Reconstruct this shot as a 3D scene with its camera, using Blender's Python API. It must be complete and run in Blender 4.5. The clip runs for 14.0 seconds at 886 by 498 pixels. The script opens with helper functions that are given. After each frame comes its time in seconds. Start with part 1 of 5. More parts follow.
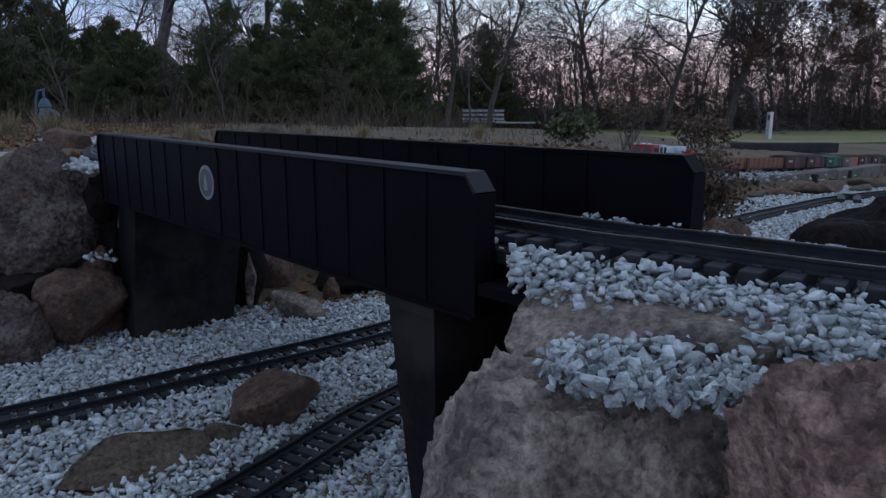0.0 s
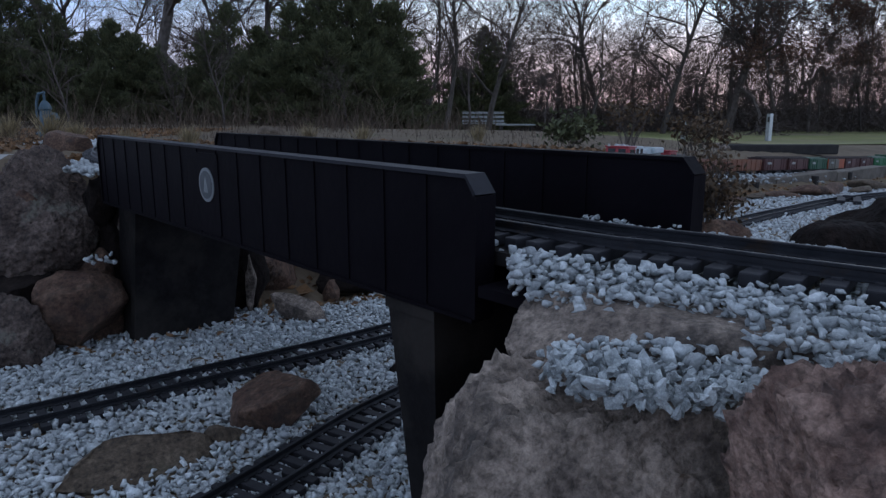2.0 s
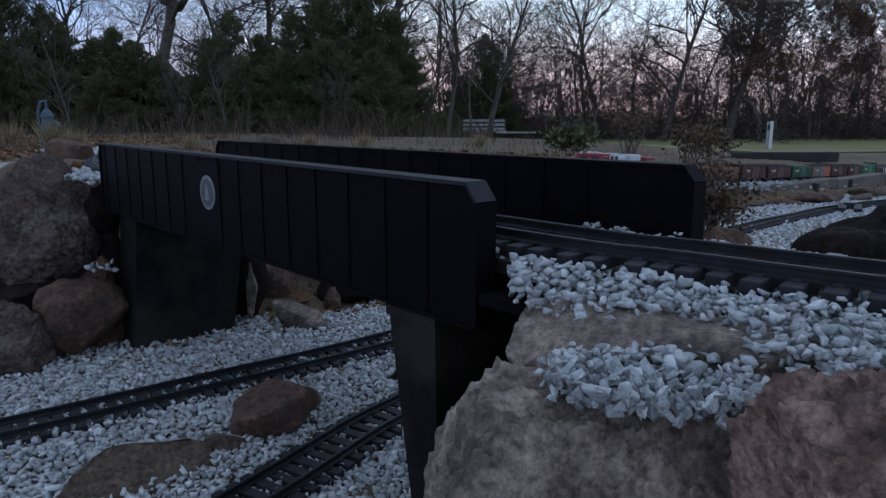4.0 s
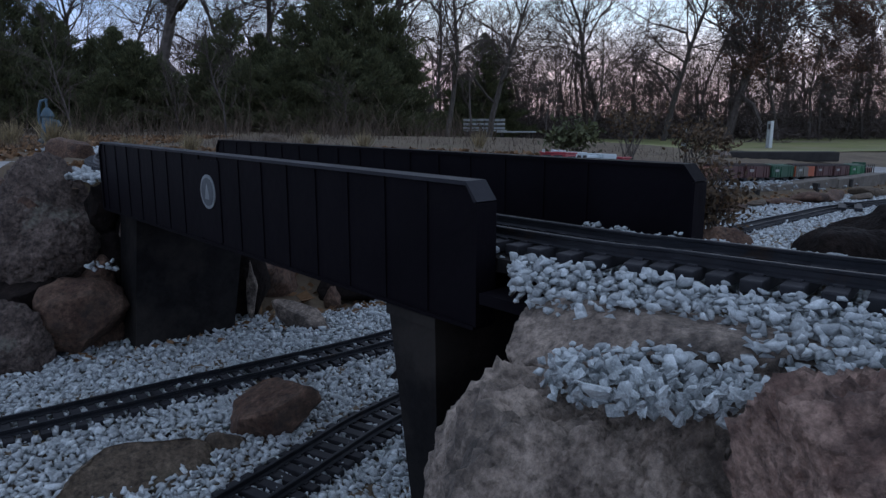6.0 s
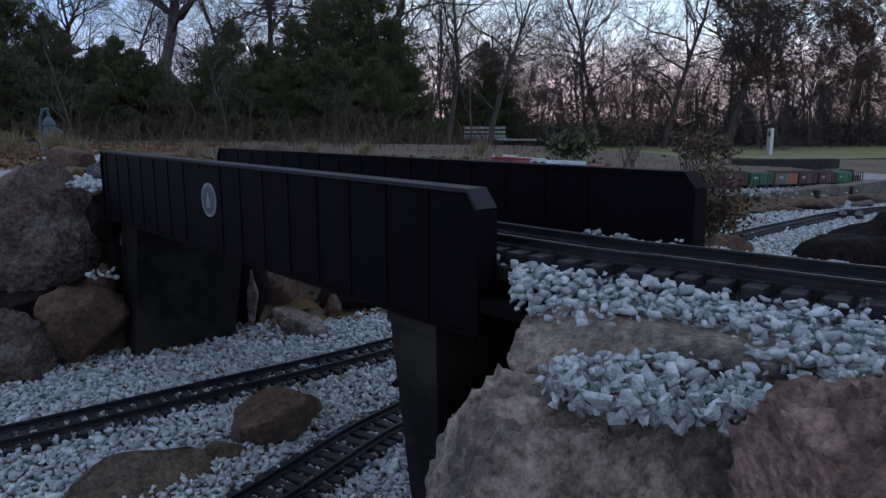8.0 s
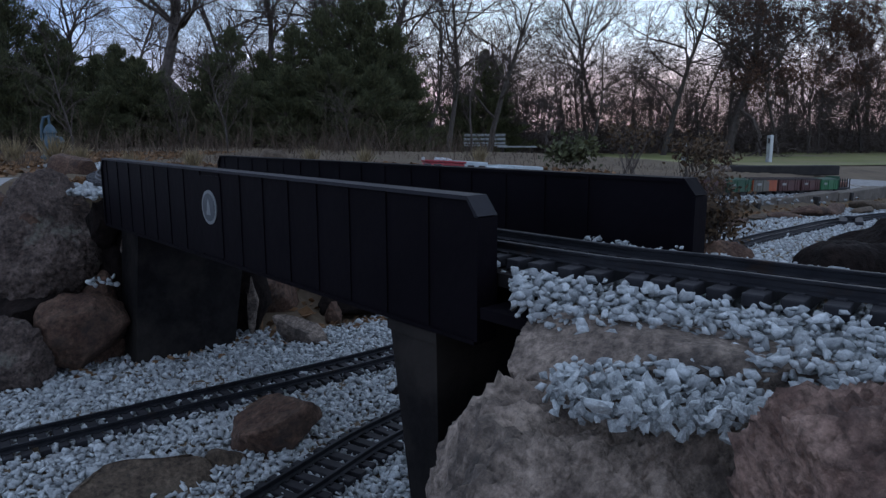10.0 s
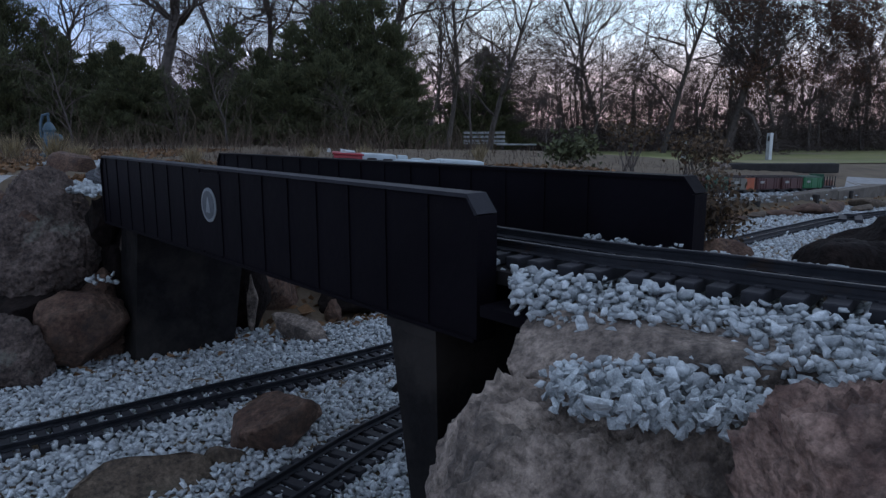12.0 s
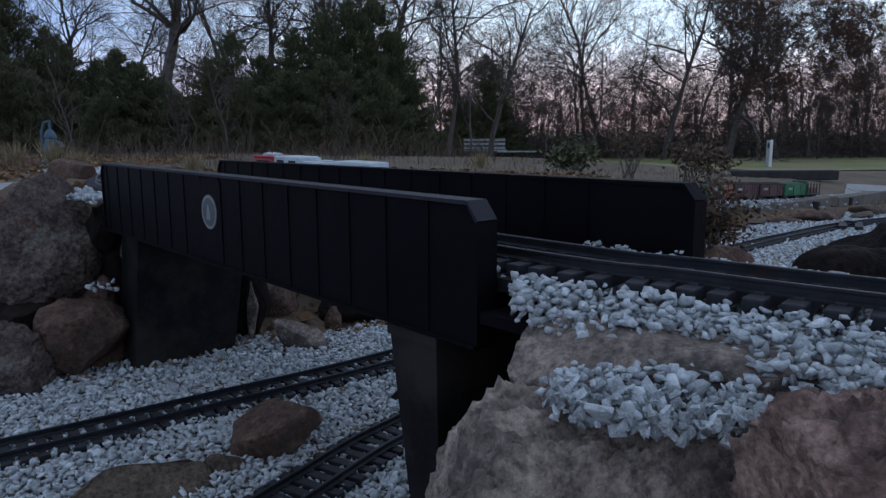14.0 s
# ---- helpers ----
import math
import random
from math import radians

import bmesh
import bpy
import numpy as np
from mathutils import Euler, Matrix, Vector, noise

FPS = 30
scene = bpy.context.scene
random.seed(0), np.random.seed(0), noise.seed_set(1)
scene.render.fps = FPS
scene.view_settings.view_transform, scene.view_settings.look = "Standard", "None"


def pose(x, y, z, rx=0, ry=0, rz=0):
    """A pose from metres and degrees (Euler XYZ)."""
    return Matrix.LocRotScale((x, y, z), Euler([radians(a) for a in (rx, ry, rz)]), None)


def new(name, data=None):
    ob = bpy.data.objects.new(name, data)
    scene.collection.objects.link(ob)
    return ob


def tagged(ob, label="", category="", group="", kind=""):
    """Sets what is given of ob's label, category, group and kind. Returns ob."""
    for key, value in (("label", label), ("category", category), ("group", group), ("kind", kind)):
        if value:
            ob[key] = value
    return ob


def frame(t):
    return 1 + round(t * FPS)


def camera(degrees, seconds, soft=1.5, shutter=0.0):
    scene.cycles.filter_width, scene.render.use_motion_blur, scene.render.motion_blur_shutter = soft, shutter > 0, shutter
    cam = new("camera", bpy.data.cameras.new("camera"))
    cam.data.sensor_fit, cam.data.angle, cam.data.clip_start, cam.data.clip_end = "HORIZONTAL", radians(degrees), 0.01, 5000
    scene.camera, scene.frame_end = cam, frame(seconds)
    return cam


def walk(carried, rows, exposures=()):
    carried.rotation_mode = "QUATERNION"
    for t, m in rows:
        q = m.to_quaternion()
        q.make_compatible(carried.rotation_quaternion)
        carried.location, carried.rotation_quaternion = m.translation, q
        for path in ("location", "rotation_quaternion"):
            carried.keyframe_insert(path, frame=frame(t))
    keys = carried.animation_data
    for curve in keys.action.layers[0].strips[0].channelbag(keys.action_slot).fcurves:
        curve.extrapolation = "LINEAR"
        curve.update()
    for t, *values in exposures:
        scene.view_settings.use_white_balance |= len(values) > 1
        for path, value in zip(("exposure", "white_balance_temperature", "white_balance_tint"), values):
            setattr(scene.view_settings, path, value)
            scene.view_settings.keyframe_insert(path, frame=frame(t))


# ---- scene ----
cam = camera(66, 14.0, soft=1.4)
EYE = (0.0, 0.0, 0.40)
# seconds, then the camera's turn: pitch, roll, yaw in degrees
TURNS = [
    (0.0, 78.277, -0.085, -0.154), (0.5, 78.237, -0.083, -0.201), (1.0, 78.080, -0.102, -0.200),
    (1.5, 78.184, -0.020, -0.187), (2.0, 78.450, -0.026, -0.156), (2.5, 78.671, -0.015, -0.132),
    (3.0, 78.890, 0.004, -0.138), (5.5, 79.144, 0.005, -0.018), (6.0, 79.032, -0.035, -0.068),
    (6.5, 79.043, -0.076, -0.075), (7.0, 79.242, -0.036, -0.083), (7.5, 79.408, 0.031, -0.080),
    (8.0, 79.682, 0.082, -0.021), (10.5, 80.288, 0.151, -0.015), (11.0, 80.215, 0.152, -0.015),
    (11.5, 80.069, 0.136, -0.045), (12.0, 80.081, 0.124, -0.044), (12.5, 80.258, 0.120, -0.060),
    (13.0, 80.556, 0.134, -0.021), (13.5, 80.695, 0.134, -0.022), (14.0, 80.666, 0.147, -0.024)]
walk(cam, [(t, pose(*EYE, a, b, c)) for t, a, b, c in TURNS], exposures=[(0.0, 0.0), (14.0, 0.0)])

# ---- light: the sky after sunset ----
world = bpy.data.worlds.new("dusk_sky")
scene.world = world
world.use_nodes = True
wn = world.node_tree.nodes
wl = world.node_tree.links
bg = wn["Background"]
tc = wn.new("ShaderNodeTexCoord")
sep = wn.new("ShaderNodeSeparateXYZ")
ramp = wn.new("ShaderNodeValToRGB")
wl.new(tc.outputs["Generated"], sep.inputs[0])
wl.new(sep.outputs["Z"], ramp.inputs[0])
cr = ramp.color_ramp
cr.elements[0].position, cr.elements[0].color = 0.0, (0.72, 0.50, 0.50, 1)
cr.elements[1].position, cr.elements[1].color = 1.0, (0.275, 0.32, 0.44, 1)
for p_, c_ in ((0.07, (0.80, 0.66, 0.72)), (0.13, (0.66, 0.82, 0.98)), (0.34, (0.36, 0.45, 0.60))):
    e = cr.elements.new(p_)
    e.color = (*c_, 1)
cl = wn.new("ShaderNodeTexNoise")
cl.inputs["Scale"].default_value = 3.0
cl.inputs["Detail"].default_value = 5.0
mp = wn.new("ShaderNodeMapping")
mp.inputs["Scale"].default_value = (1, 1, 4)
wl.new(tc.outputs["Generated"], mp.inputs[0])
wl.new(mp.outputs[0], cl.inputs["Vector"])
mixc = wn.new("ShaderNodeMix")
mixc.data_type = "RGBA"
mr = wn.new("ShaderNodeMapRange")
mr.inputs[1].default_value, mr.inputs[2].default_value, mr.inputs[4].default_value = 0.45, 0.75, 0.5
wl.new(cl.outputs["Fac"], mr.inputs[0])
wl.new(mr.outputs[0], mixc.inputs[0])
wl.new(ramp.outputs[0], mixc.inputs[6])
mixc.inputs[7].default_value = (0.84, 0.82, 0.88, 1)
# away from the sunset the sky is a deeper blue
ramp2 = wn.new("ShaderNodeValToRGB")
wl.new(sep.outputs["Z"], ramp2.inputs[0])
ramp2.color_ramp.elements[0].color = (0.42, 0.42, 0.52, 1)
ramp2.color_ramp.elements[1].color = (0.24, 0.305, 0.43, 1)
for p_, c_ in ((0.14, (0.28, 0.41, 0.68)), (0.38, (0.27, 0.34, 0.48))):
    e = ramp2.color_ramp.elements.new(p_)
    e.color = (*c_, 1)
dotn = wn.new("ShaderNodeVectorMath")
dotn.operation = "DOT_PRODUCT"
dotn.inputs[1].default_value = (math.sin(radians(19)), math.cos(radians(19)), 0)
wl.new(tc.outputs["Generated"], dotn.inputs[0])
glow = wn.new("ShaderNodeMapRange")
glow.interpolation_type = "SMOOTHSTEP"
glow.inputs[1].default_value, glow.inputs[2].default_value = 0.62, 1.0
wl.new(dotn.outputs["Value"], glow.inputs[0])
mixs = wn.new("ShaderNodeMix")
mixs.data_type = "RGBA"
wl.new(glow.outputs[0], mixs.inputs[0])
wl.new(ramp2.outputs[0], mixs.inputs[6])
wl.new(mixc.outputs[2], mixs.inputs[7])
wl.new(mixs.outputs[2], bg.inputs["Color"])
bg.inputs["Strength"].default_value = 1.6


# ---- materials ----
def material(name, c1, c2, scale=20.0, rough=0.85, bump=0.3, bscale=None, metal=0.0, c3=None, c3at=0.62,
             rand=0.0, island=0.0, dist=0.01, spec=0.5, speck=0.0, crisp=0.16):
    """Two colours mixed by noise, a third in stains, fine relief; rand and island vary value by object and by loose piece."""
    m = bpy.data.materials.new(name)
    m.use_nodes = True
    nt, ln = m.node_tree.nodes, m.node_tree.links
    b = nt["Principled BSDF"]
    b.inputs["Roughness"].default_value, b.inputs["Metallic"].default_value = rough, metal
    b.inputs["Specular IOR Level"].default_value = spec
    co = nt.new("ShaderNodeTexCoord")
    n1 = nt.new("ShaderNodeTexNoise")
    n1.inputs["Scale"].default_value, n1.inputs["Detail"].default_value, n1.inputs["Roughness"].default_value = scale, 6, 0.65
    ln.new(co.outputs["Object"], n1.inputs["Vector"])
    r1 = nt.new("ShaderNodeValToRGB")
    r1.color_ramp.elements[0].position, r1.color_ramp.elements[0].color = 0.5 - crisp, (*c1, 1)
    r1.color_ramp.elements[1].position, r1.color_ramp.elements[1].color = 0.5 + crisp, (*c2, 1)
    ln.new(n1.outputs["Fac"], r1.inputs[0])
    out = r1.outputs[0]
    if speck:
        n4 = nt.new("ShaderNodeTexNoise")
        n4.inputs["Scale"].default_value, n4.inputs["Detail"].default_value, n4.inputs["Roughness"].default_value = scale * 5, 5, 0.75
        ln.new(co.outputs["Object"], n4.inputs["Vector"])
        v4 = nt.new("ShaderNodeMapRange")
        v4.inputs[1].default_value, v4.inputs[2].default_value = 0.33, 0.67
        v4.inputs[3].default_value, v4.inputs[4].default_value = 1 - speck, 1 + speck * 0.7
        ln.new(n4.outputs["Fac"], v4.inputs[0])
        h4 = nt.new("ShaderNodeHueSaturation")
        ln.new(v4.outputs[0], h4.inputs["Value"])
        ln.new(out, h4.inputs["Color"])
        out = h4.outputs[0]
    if c3:
        n3 = nt.new("ShaderNodeTexNoise")
        n3.inputs["Scale"].default_value, n3.inputs["Detail"].default_value = scale * 0.35, 8
        n3.inputs["Roughness"].default_value = 0.7
        ln.new(co.outputs["Object"], n3.inputs["Vector"])
        s3 = nt.new("ShaderNodeMapRange")
        s3.inputs[1].default_value, s3.inputs[2].default_value = c3at - 0.06, c3at + 0.06
        ln.new(n3.outputs["Fac"], s3.inputs[0])
        m3 = nt.new("ShaderNodeMix")
        m3.data_type = "RGBA"
        ln.new(s3.outputs[0], m3.inputs[0])
        ln.new(out, m3.inputs[6])
        m3.inputs[7].default_value = (*c3, 1)
        out = m3.outputs[2]
    if rand or island:
        if rand:
            src = nt.new("ShaderNodeObjectInfo").outputs["Random"]
        else:
            src = nt.new("ShaderNodeNewGeometry").outputs["Random Per Island"]
        amt = rand or island
        vr = nt.new("ShaderNodeMapRange")
        vr.inputs[3].default_value, vr.inputs[4].default_value = 1 - amt, 1 + amt
        ln.new(src, vr.inputs[0])
        hs = nt.new("ShaderNodeHueSaturation")
        ln.new(vr.outputs[0], hs.inputs["Value"])
        ln.new(out, hs.inputs["Color"])
        out = hs.outputs[0]
    ln.new(out, b.inputs["Base Color"])
    if bump:
        n2 = nt.new("ShaderNodeTexNoise")
        n2.inputs["Scale"].default_value, n2.inputs["Detail"].default_value = bscale or scale * 4, 6
        ln.new(co.outputs["Object"], n2.inputs["Vector"])
        bp = nt.new("ShaderNodeBump")
        bp.inputs["Strength"].default_value, bp.inputs["Distance"].default_value = bump, dist
        ln.new(n2.outputs["Fac"], bp.inputs["Height"])
        ln.new(bp.outputs[0], b.inputs["Normal"])
    return m


M_BLACK = material("black_painted_wood", (0.0036, 0.0025, 0.0044), (0.0062, 0.0047, 0.0072), 14, 0.6, 0.25, 90, c3=(0.0085, 0.0070, 0.0074), c3at=0.64, dist=0.002, spec=0.06)
M_BLACK2 = material("weathered_black_paint", (0.009, 0.0080, 0.0086), (0.018, 0.0158, 0.0155), 9, 0.8, 0.5, 60, spec=0.12, c3=(0.034, 0.029, 0.026), c3at=0.60, dist=0.003, speck=0.4)
# black paint made lighter and bluer: skylight on the flanges put into the colour
M_BLACK_SKYLIT = material("skylit_black_paint", (0.014, 0.014, 0.019), (0.024, 0.024, 0.031), 30, 0.6, 0.2, 120, spec=0.25, c3=(0.036, 0.033, 0.034), c3at=0.62, dist=0.001)
M_RAIL = material("oxidised_brass_rail", (0.020, 0.021, 0.026), (0.036, 0.037, 0.043), 60, 0.5, 0.1, 300, metal=0.5, c3=(0.045, 0.030, 0.022), c3at=0.64, dist=0.001, spec=0.3)
M_TIE = material("black_plastic_sleeper", (0.017, 0.017, 0.021), (0.034, 0.033, 0.038), 60, 0.65, 0.35, 220, rand=0.2, dist=0.001, spec=0.3)
M_GRAVEL = material("white_limestone_chip", (0.30, 0.325, 0.335), (0.52, 0.55, 0.555), 1.3, 0.9, 0.7, 4.5, c3=(0.26, 0.235, 0.21), c3at=0.66, rand=0.34, dist=0.0016, speck=0.3)
M_GRAVEL_J = material("limestone_chips", (0.33, 0.355, 0.365), (0.56, 0.585, 0.59), 120, 0.9, 0.5, 350, c3=(0.25, 0.225, 0.20), c3at=0.68, island=0.34, dist=0.002, speck=0.25)
# lighter copy of the ballast's colour, making up for shading on the low gravel
M_GRAVEL_LIT = material("brightened_limestone_chips", (0.38, 0.405, 0.42), (0.63, 0.655, 0.66), 120, 0.9, 0.5, 350, c3=(0.25, 0.225, 0.20), c3at=0.70, island=0.34, dist=0.002, speck=0.25)
M_TAN = material("tan_sandstone", (0.150, 0.116, 0.096), (0.34, 0.268, 0.218), 34, 0.95, 0.8, 220, c3=(0.060, 0.048, 0.041), c3at=0.565, dist=0.005, speck=0.65, crisp=0.11)
M_PINK = material("red_brown_sandstone", (0.165, 0.098, 0.078), (0.40, 0.265, 0.210), 34, 0.95, 0.8, 190, c3=(0.062, 0.040, 0.035), c3at=0.57, dist=0.006, speck=0.65, crisp=0.11)
M_BROWN = material("brown_fieldstone", (0.078, 0.040, 0.027), (0.155, 0.092, 0.062), 24, 0.9, 0.9, 110, c3=(0.042, 0.030, 0.025), c3at=0.60, dist=0.006, speck=0.7, crisp=0.12)
M_GREY = material("grey_lichened_boulder", (0.070, 0.049, 0.041), (0.140, 0.102, 0.085), 30, 0.95, 1.0, 120, c3=(0.23, 0.22, 0.18), c3at=0.62, dist=0.008, speck=0.8, crisp=0.10)
M_MOSS = material("mossy_stone", (0.078, 0.055, 0.038), (0.150, 0.110, 0.077), 30, 0.95, 0.9, 140, c3=(0.062, 0.056, 0.036), c3at=0.62, dist=0.005, speck=0.7, crisp=0.12)
# the dark boulders' own brown; also shade painted onto stones under the bridge
M_DARKROCK_SHADE = material("dark_boulder_and_bank_shade", (0.0075, 0.0052, 0.0046), (0.019, 0.0125, 0.0105), 14, 0.95, 0.8, 90, dist=0.006, speck=0.7, spec=0.2)
M_GROUND = material("soil_and_dry_grass", (0.10, 0.070, 0.045), (0.17, 0.125, 0.08), 3, 0.97, 0.6, 30, c3=(0.12, 0.105, 0.055), c3at=0.60, dist=0.02)
M_LEAFLITTER = material("dead_leaves", (0.13, 0.065, 0.03), (0.28, 0.16, 0.08), 30, 0.9, 0.2, island=0.35)
M_LAWN = material("winter_lawn", (0.155, 0.180, 0.050), (0.27, 0.245, 0.100), 0.35, 0.95, 0.4, 20, c3=(0.25, 0.20, 0.13), c3at=0.58, dist=0.02)
M_PATH = material("grey_gravel_path", (0.26, 0.26, 0.26), (0.38, 0.37, 0.36), 12, 0.95, 0.5, 90)
M_BARK = material("grey_brown_bark", (0.060, 0.048, 0.042), (0.12, 0.10, 0.088), 8, 0.95, 0.5, 40, rand=0.25)
M_TWIG = material("bare_twigs", (0.062, 0.046, 0.040), (0.11, 0.085, 0.075), 6, 0.95, 0, rand=0.25)
M_CEDAR = material("cedar_foliage", (0.058, 0.066, 0.030), (0.108, 0.112, 0.050), 5, 0.9, 0, island=0.4, c3=(0.10, 0.075, 0.042), c3at=0.64)
M_OAKLEAF = material("rust_oak_leaves", (0.085, 0.045, 0.030), (0.16, 0.085, 0.055), 4, 0.9, 0, island=0.4)
M_BUSHLEAF = material("dry_shrub_leaves", (0.060, 0.040, 0.024), (0.150, 0.090, 0.046), 30, 0.85, 0, island=0.5, c3=(0.05, 0.055, 0.028), c3at=0.60)
M_WEED = material("dead_weeds", (0.060, 0.042, 0.031), (0.125, 0.088, 0.060), 8, 0.95, 0, island=0.45)
M_STRAW = material("straw_grass", (0.20, 0.15, 0.085), (0.34, 0.27, 0.15), 20, 0.9, 0, island=0.3)
M_TIMBER = material("weathered_landscape_timber", (0.10, 0.085, 0.07), (0.20, 0.17, 0.14), 12, 0.9, 0.5, 80)
M_DARKTIMBER = material("creosoted_timber", (0.018, 0.016, 0.015), (0.04, 0.035, 0.032), 12, 0.85, 0.5, 60)
M_WHITE = material("white_paint", (0.62, 0.64, 0.64), (0.74, 0.75, 0.74), 8, 0.6, 0.1, 60)
M_BLUE = material("faded_teal_paint", (0.035, 0.075, 0.10), (0.065, 0.115, 0.15), 12, 0.5, 0.2, 60, c3=(0.10, 0.07, 0.05), c3at=0.68)
M_BENCH = material("grey_weathered_boards", (0.24, 0.25, 0.25), (0.38, 0.39, 0.38), 5, 0.85, 0.3, 40)
M_DECAL = material("cream_enamel", (0.19, 0.21, 0.22), (0.27, 0.29, 0.29), 60, 0.5, 0)
M_DECALD = material("grey_enamel", (0.05, 0.06, 0.07), (0.09, 0.10, 0.11), 60, 0.5, 0)


def paint(name, c, rough=0.5):
    return material(name, tuple(v * 0.82 for v in c), tuple(min(1, v * 1.12) for v in c), 22, rough, 0.12, 120,
                    c3=tuple(v * 0.55 for v in c), c3at=0.67, dist=0.001)


# ---- mesh helpers ----
class Geo:
    """Vertices and faces gathered for one mesh."""

    def __init__(self):
        self.v, self.f, self.count = [], [], 0

    def add(self, verts, faces):
        verts = np.asarray(verts, float)
        self.v.append(verts)
        self.f.extend(tuple(i + self.count for i in face) for face in faces)
        self.count += len(verts)
        return self

    def box(self, centre, size, turn=0.0, bevel=0.0, tilt=None):
        bm = bmesh.new()
        bmesh.ops.create_cube(bm, size=1.0)
        bmesh.ops.scale(bm, vec=size, verts=bm.verts)
        if bevel:
            bmesh.ops.bevel(bm, geom=bm.edges[:], offset=bevel, segments=2, affect="EDGES", profile=0.6)
        m = Matrix.Translation(centre) @ Matrix.Rotation(turn, 4, "Z")
        if tilt is not None:
            m = m @ tilt
        bmesh.ops.transform(bm, matrix=m, verts=bm.verts)
        return self.bm(bm)

    def bm(self, bm):
        bm.verts.index_update()
        self.add([v.co[:] for v in bm.verts], [[v.index for v in f.verts] for f in bm.faces])
        bm.free()
        return self

    def tube(self, points, radii, sides=6, caps=True):
        pts = [Vector(p) for p in points]
        vs, fs = [], []
        for i, p in enumerate(pts):
            d = pts[min(i + 1, len(pts) - 1)] - pts[max(i - 1, 0)]
            q = d.to_track_quat("Z", "Y")
            for k in range(sides):
                a = 2 * math.pi * k / sides
                vs.append(p + q @ Vector((math.cos(a) * radii[i], math.sin(a) * radii[i], 0)))
        for i in range(len(pts) - 1):
            for k in range(sides):
                k2 = (k + 1) % sides
                fs.append((i * sides + k, i * sides + k2, (i + 1) * sides + k2, (i + 1) * sides + k))
        if caps:
            fs.append(tuple(reversed(range(sides))))
            fs.append(tuple((len(pts) - 1) * sides + k for k in range(sides)))
        return self.add([v[:] for v in vs], fs)

    def prism(self, outline, lo, hi, place):
        """An outline of (u, w) pairs drawn out from lo to hi along the third way; place(u, w, h) gives the point."""
        n = len(outline)
        vs = [place(u, w, lo) for u, w in outline] + [place(u, w, hi) for u, w in outline]
        fs = [tuple(range(n)), tuple(reversed(range(n, 2 * n)))]
        fs += [(i, (i + 1) % n, n + (i + 1) % n, n + i) for i in range(n)]
        return self.add(vs, fs)

    def mesh(self, name, mat, smooth=False):
        me = bpy.data.meshes.new(name)
        v = np.concatenate(self.v) if self.v else np.zeros((0, 3))
        me.from_pydata(v.tolist(), [], self.f)
        bm = bmesh.new()
        bm.from_mesh(me)
        if len(bm.faces) < 60000:
            bmesh.ops.recalc_face_normals(bm, faces=bm.faces)
        bm.to_mesh(me)
        bm.free()
        me.materials.append(mat)
        if smooth:
            me.shade_smooth()
        return me


def part(name, geo, mat, parent=None, label="", smooth=False):
    ob = new(name, geo.mesh(name, mat, smooth))
    if parent is not None:
        ob.parent = parent
    if label:
        tagged(ob, label)
    return ob


def thing(name, at, label, category, group="", turn=0.0):
    ob = tagged(new(name), label, category, group)
    ob.matrix_basis = pose(*at, 0, 0, turn)
    return ob


def smooth01(a, b, x):
    t = np.clip((x - a) / (b - a), 0, 1)
    return t * t * (3 - 2 * t)


# ---- plan: the bridge's own axes. s runs along it away from the near end, w across it ----
ORIGIN = np.array([0.027, 0.483])
ALONG = np.array([-0.6665, 0.7455])
ACROSS = np.array([0.7455, 0.6665])
BRIDGE_TURN = math.atan2(ALONG[1], ALONG[0])


def bp(s, w, z):
    p = ORIGIN + s * ALONG + w * ACROSS
    return (p[0], p[1], z)


def sw(x, y):
    dx, dy = x - ORIGIN[0], y - ORIGIN[1]
    return dx * ALONG[0] + dy * ALONG[1], dx * ACROSS[0] + dy * ACROSS[1]


RAIL_Z = 0.316
VALLEY = np.array([(-3.0, -0.4), (-1.2, 0.50), (-0.45, 0.88), (-0.10, 1.08), (0.35, 1.62), (1.1, 2.42), (1.75, 2.98), (3.2, 3.75), (6.0, 4.6)])


def valley(x, y):
    """Signed distance from the low trackway's middle line: positive on the side of the near bank."""
    best = np.full(np.shape(x), 1e9)
    side = np.ones(np.shape(x))
    for a, b in zip(VALLEY[:-1], VALLEY[1:]):
        d = b - a
        t = np.clip(((x - a[0]) * d[0] + (y - a[1]) * d[1]) / (d @ d), 0, 1)
        px, py = x - a[0] - t * d[0], y - a[1] - t * d[1]
        r = np.hypot(px, py)
        sgn = np.where(px * d[1] - py * d[0] > 0, 1.0, -1.0)
        side = np.where(r < best, sgn, side)
        best = np.minimum(best, r)
    return best * side


TRAIN_LINE = [(6.2, 7.8, -0.15), (4.9, 6.7, -0.12), (3.7, 5.7, -0.088), (2.9, 4.98, -0.048), (2.246, 4.4, -0.009), (1.5, 3.75, 0.037), (0.9, 3.05, 0.088),
              (0.42, 2.40, 0.126), (0.0, 1.98, 0.166), (-0.28, 1.93, 0.185), (-0.62, 2.18, 0.197), (-1.0, 2.75, 0.20), (-1.6, 3.6, 0.20), (-2.4, 4.4, 0.20)]


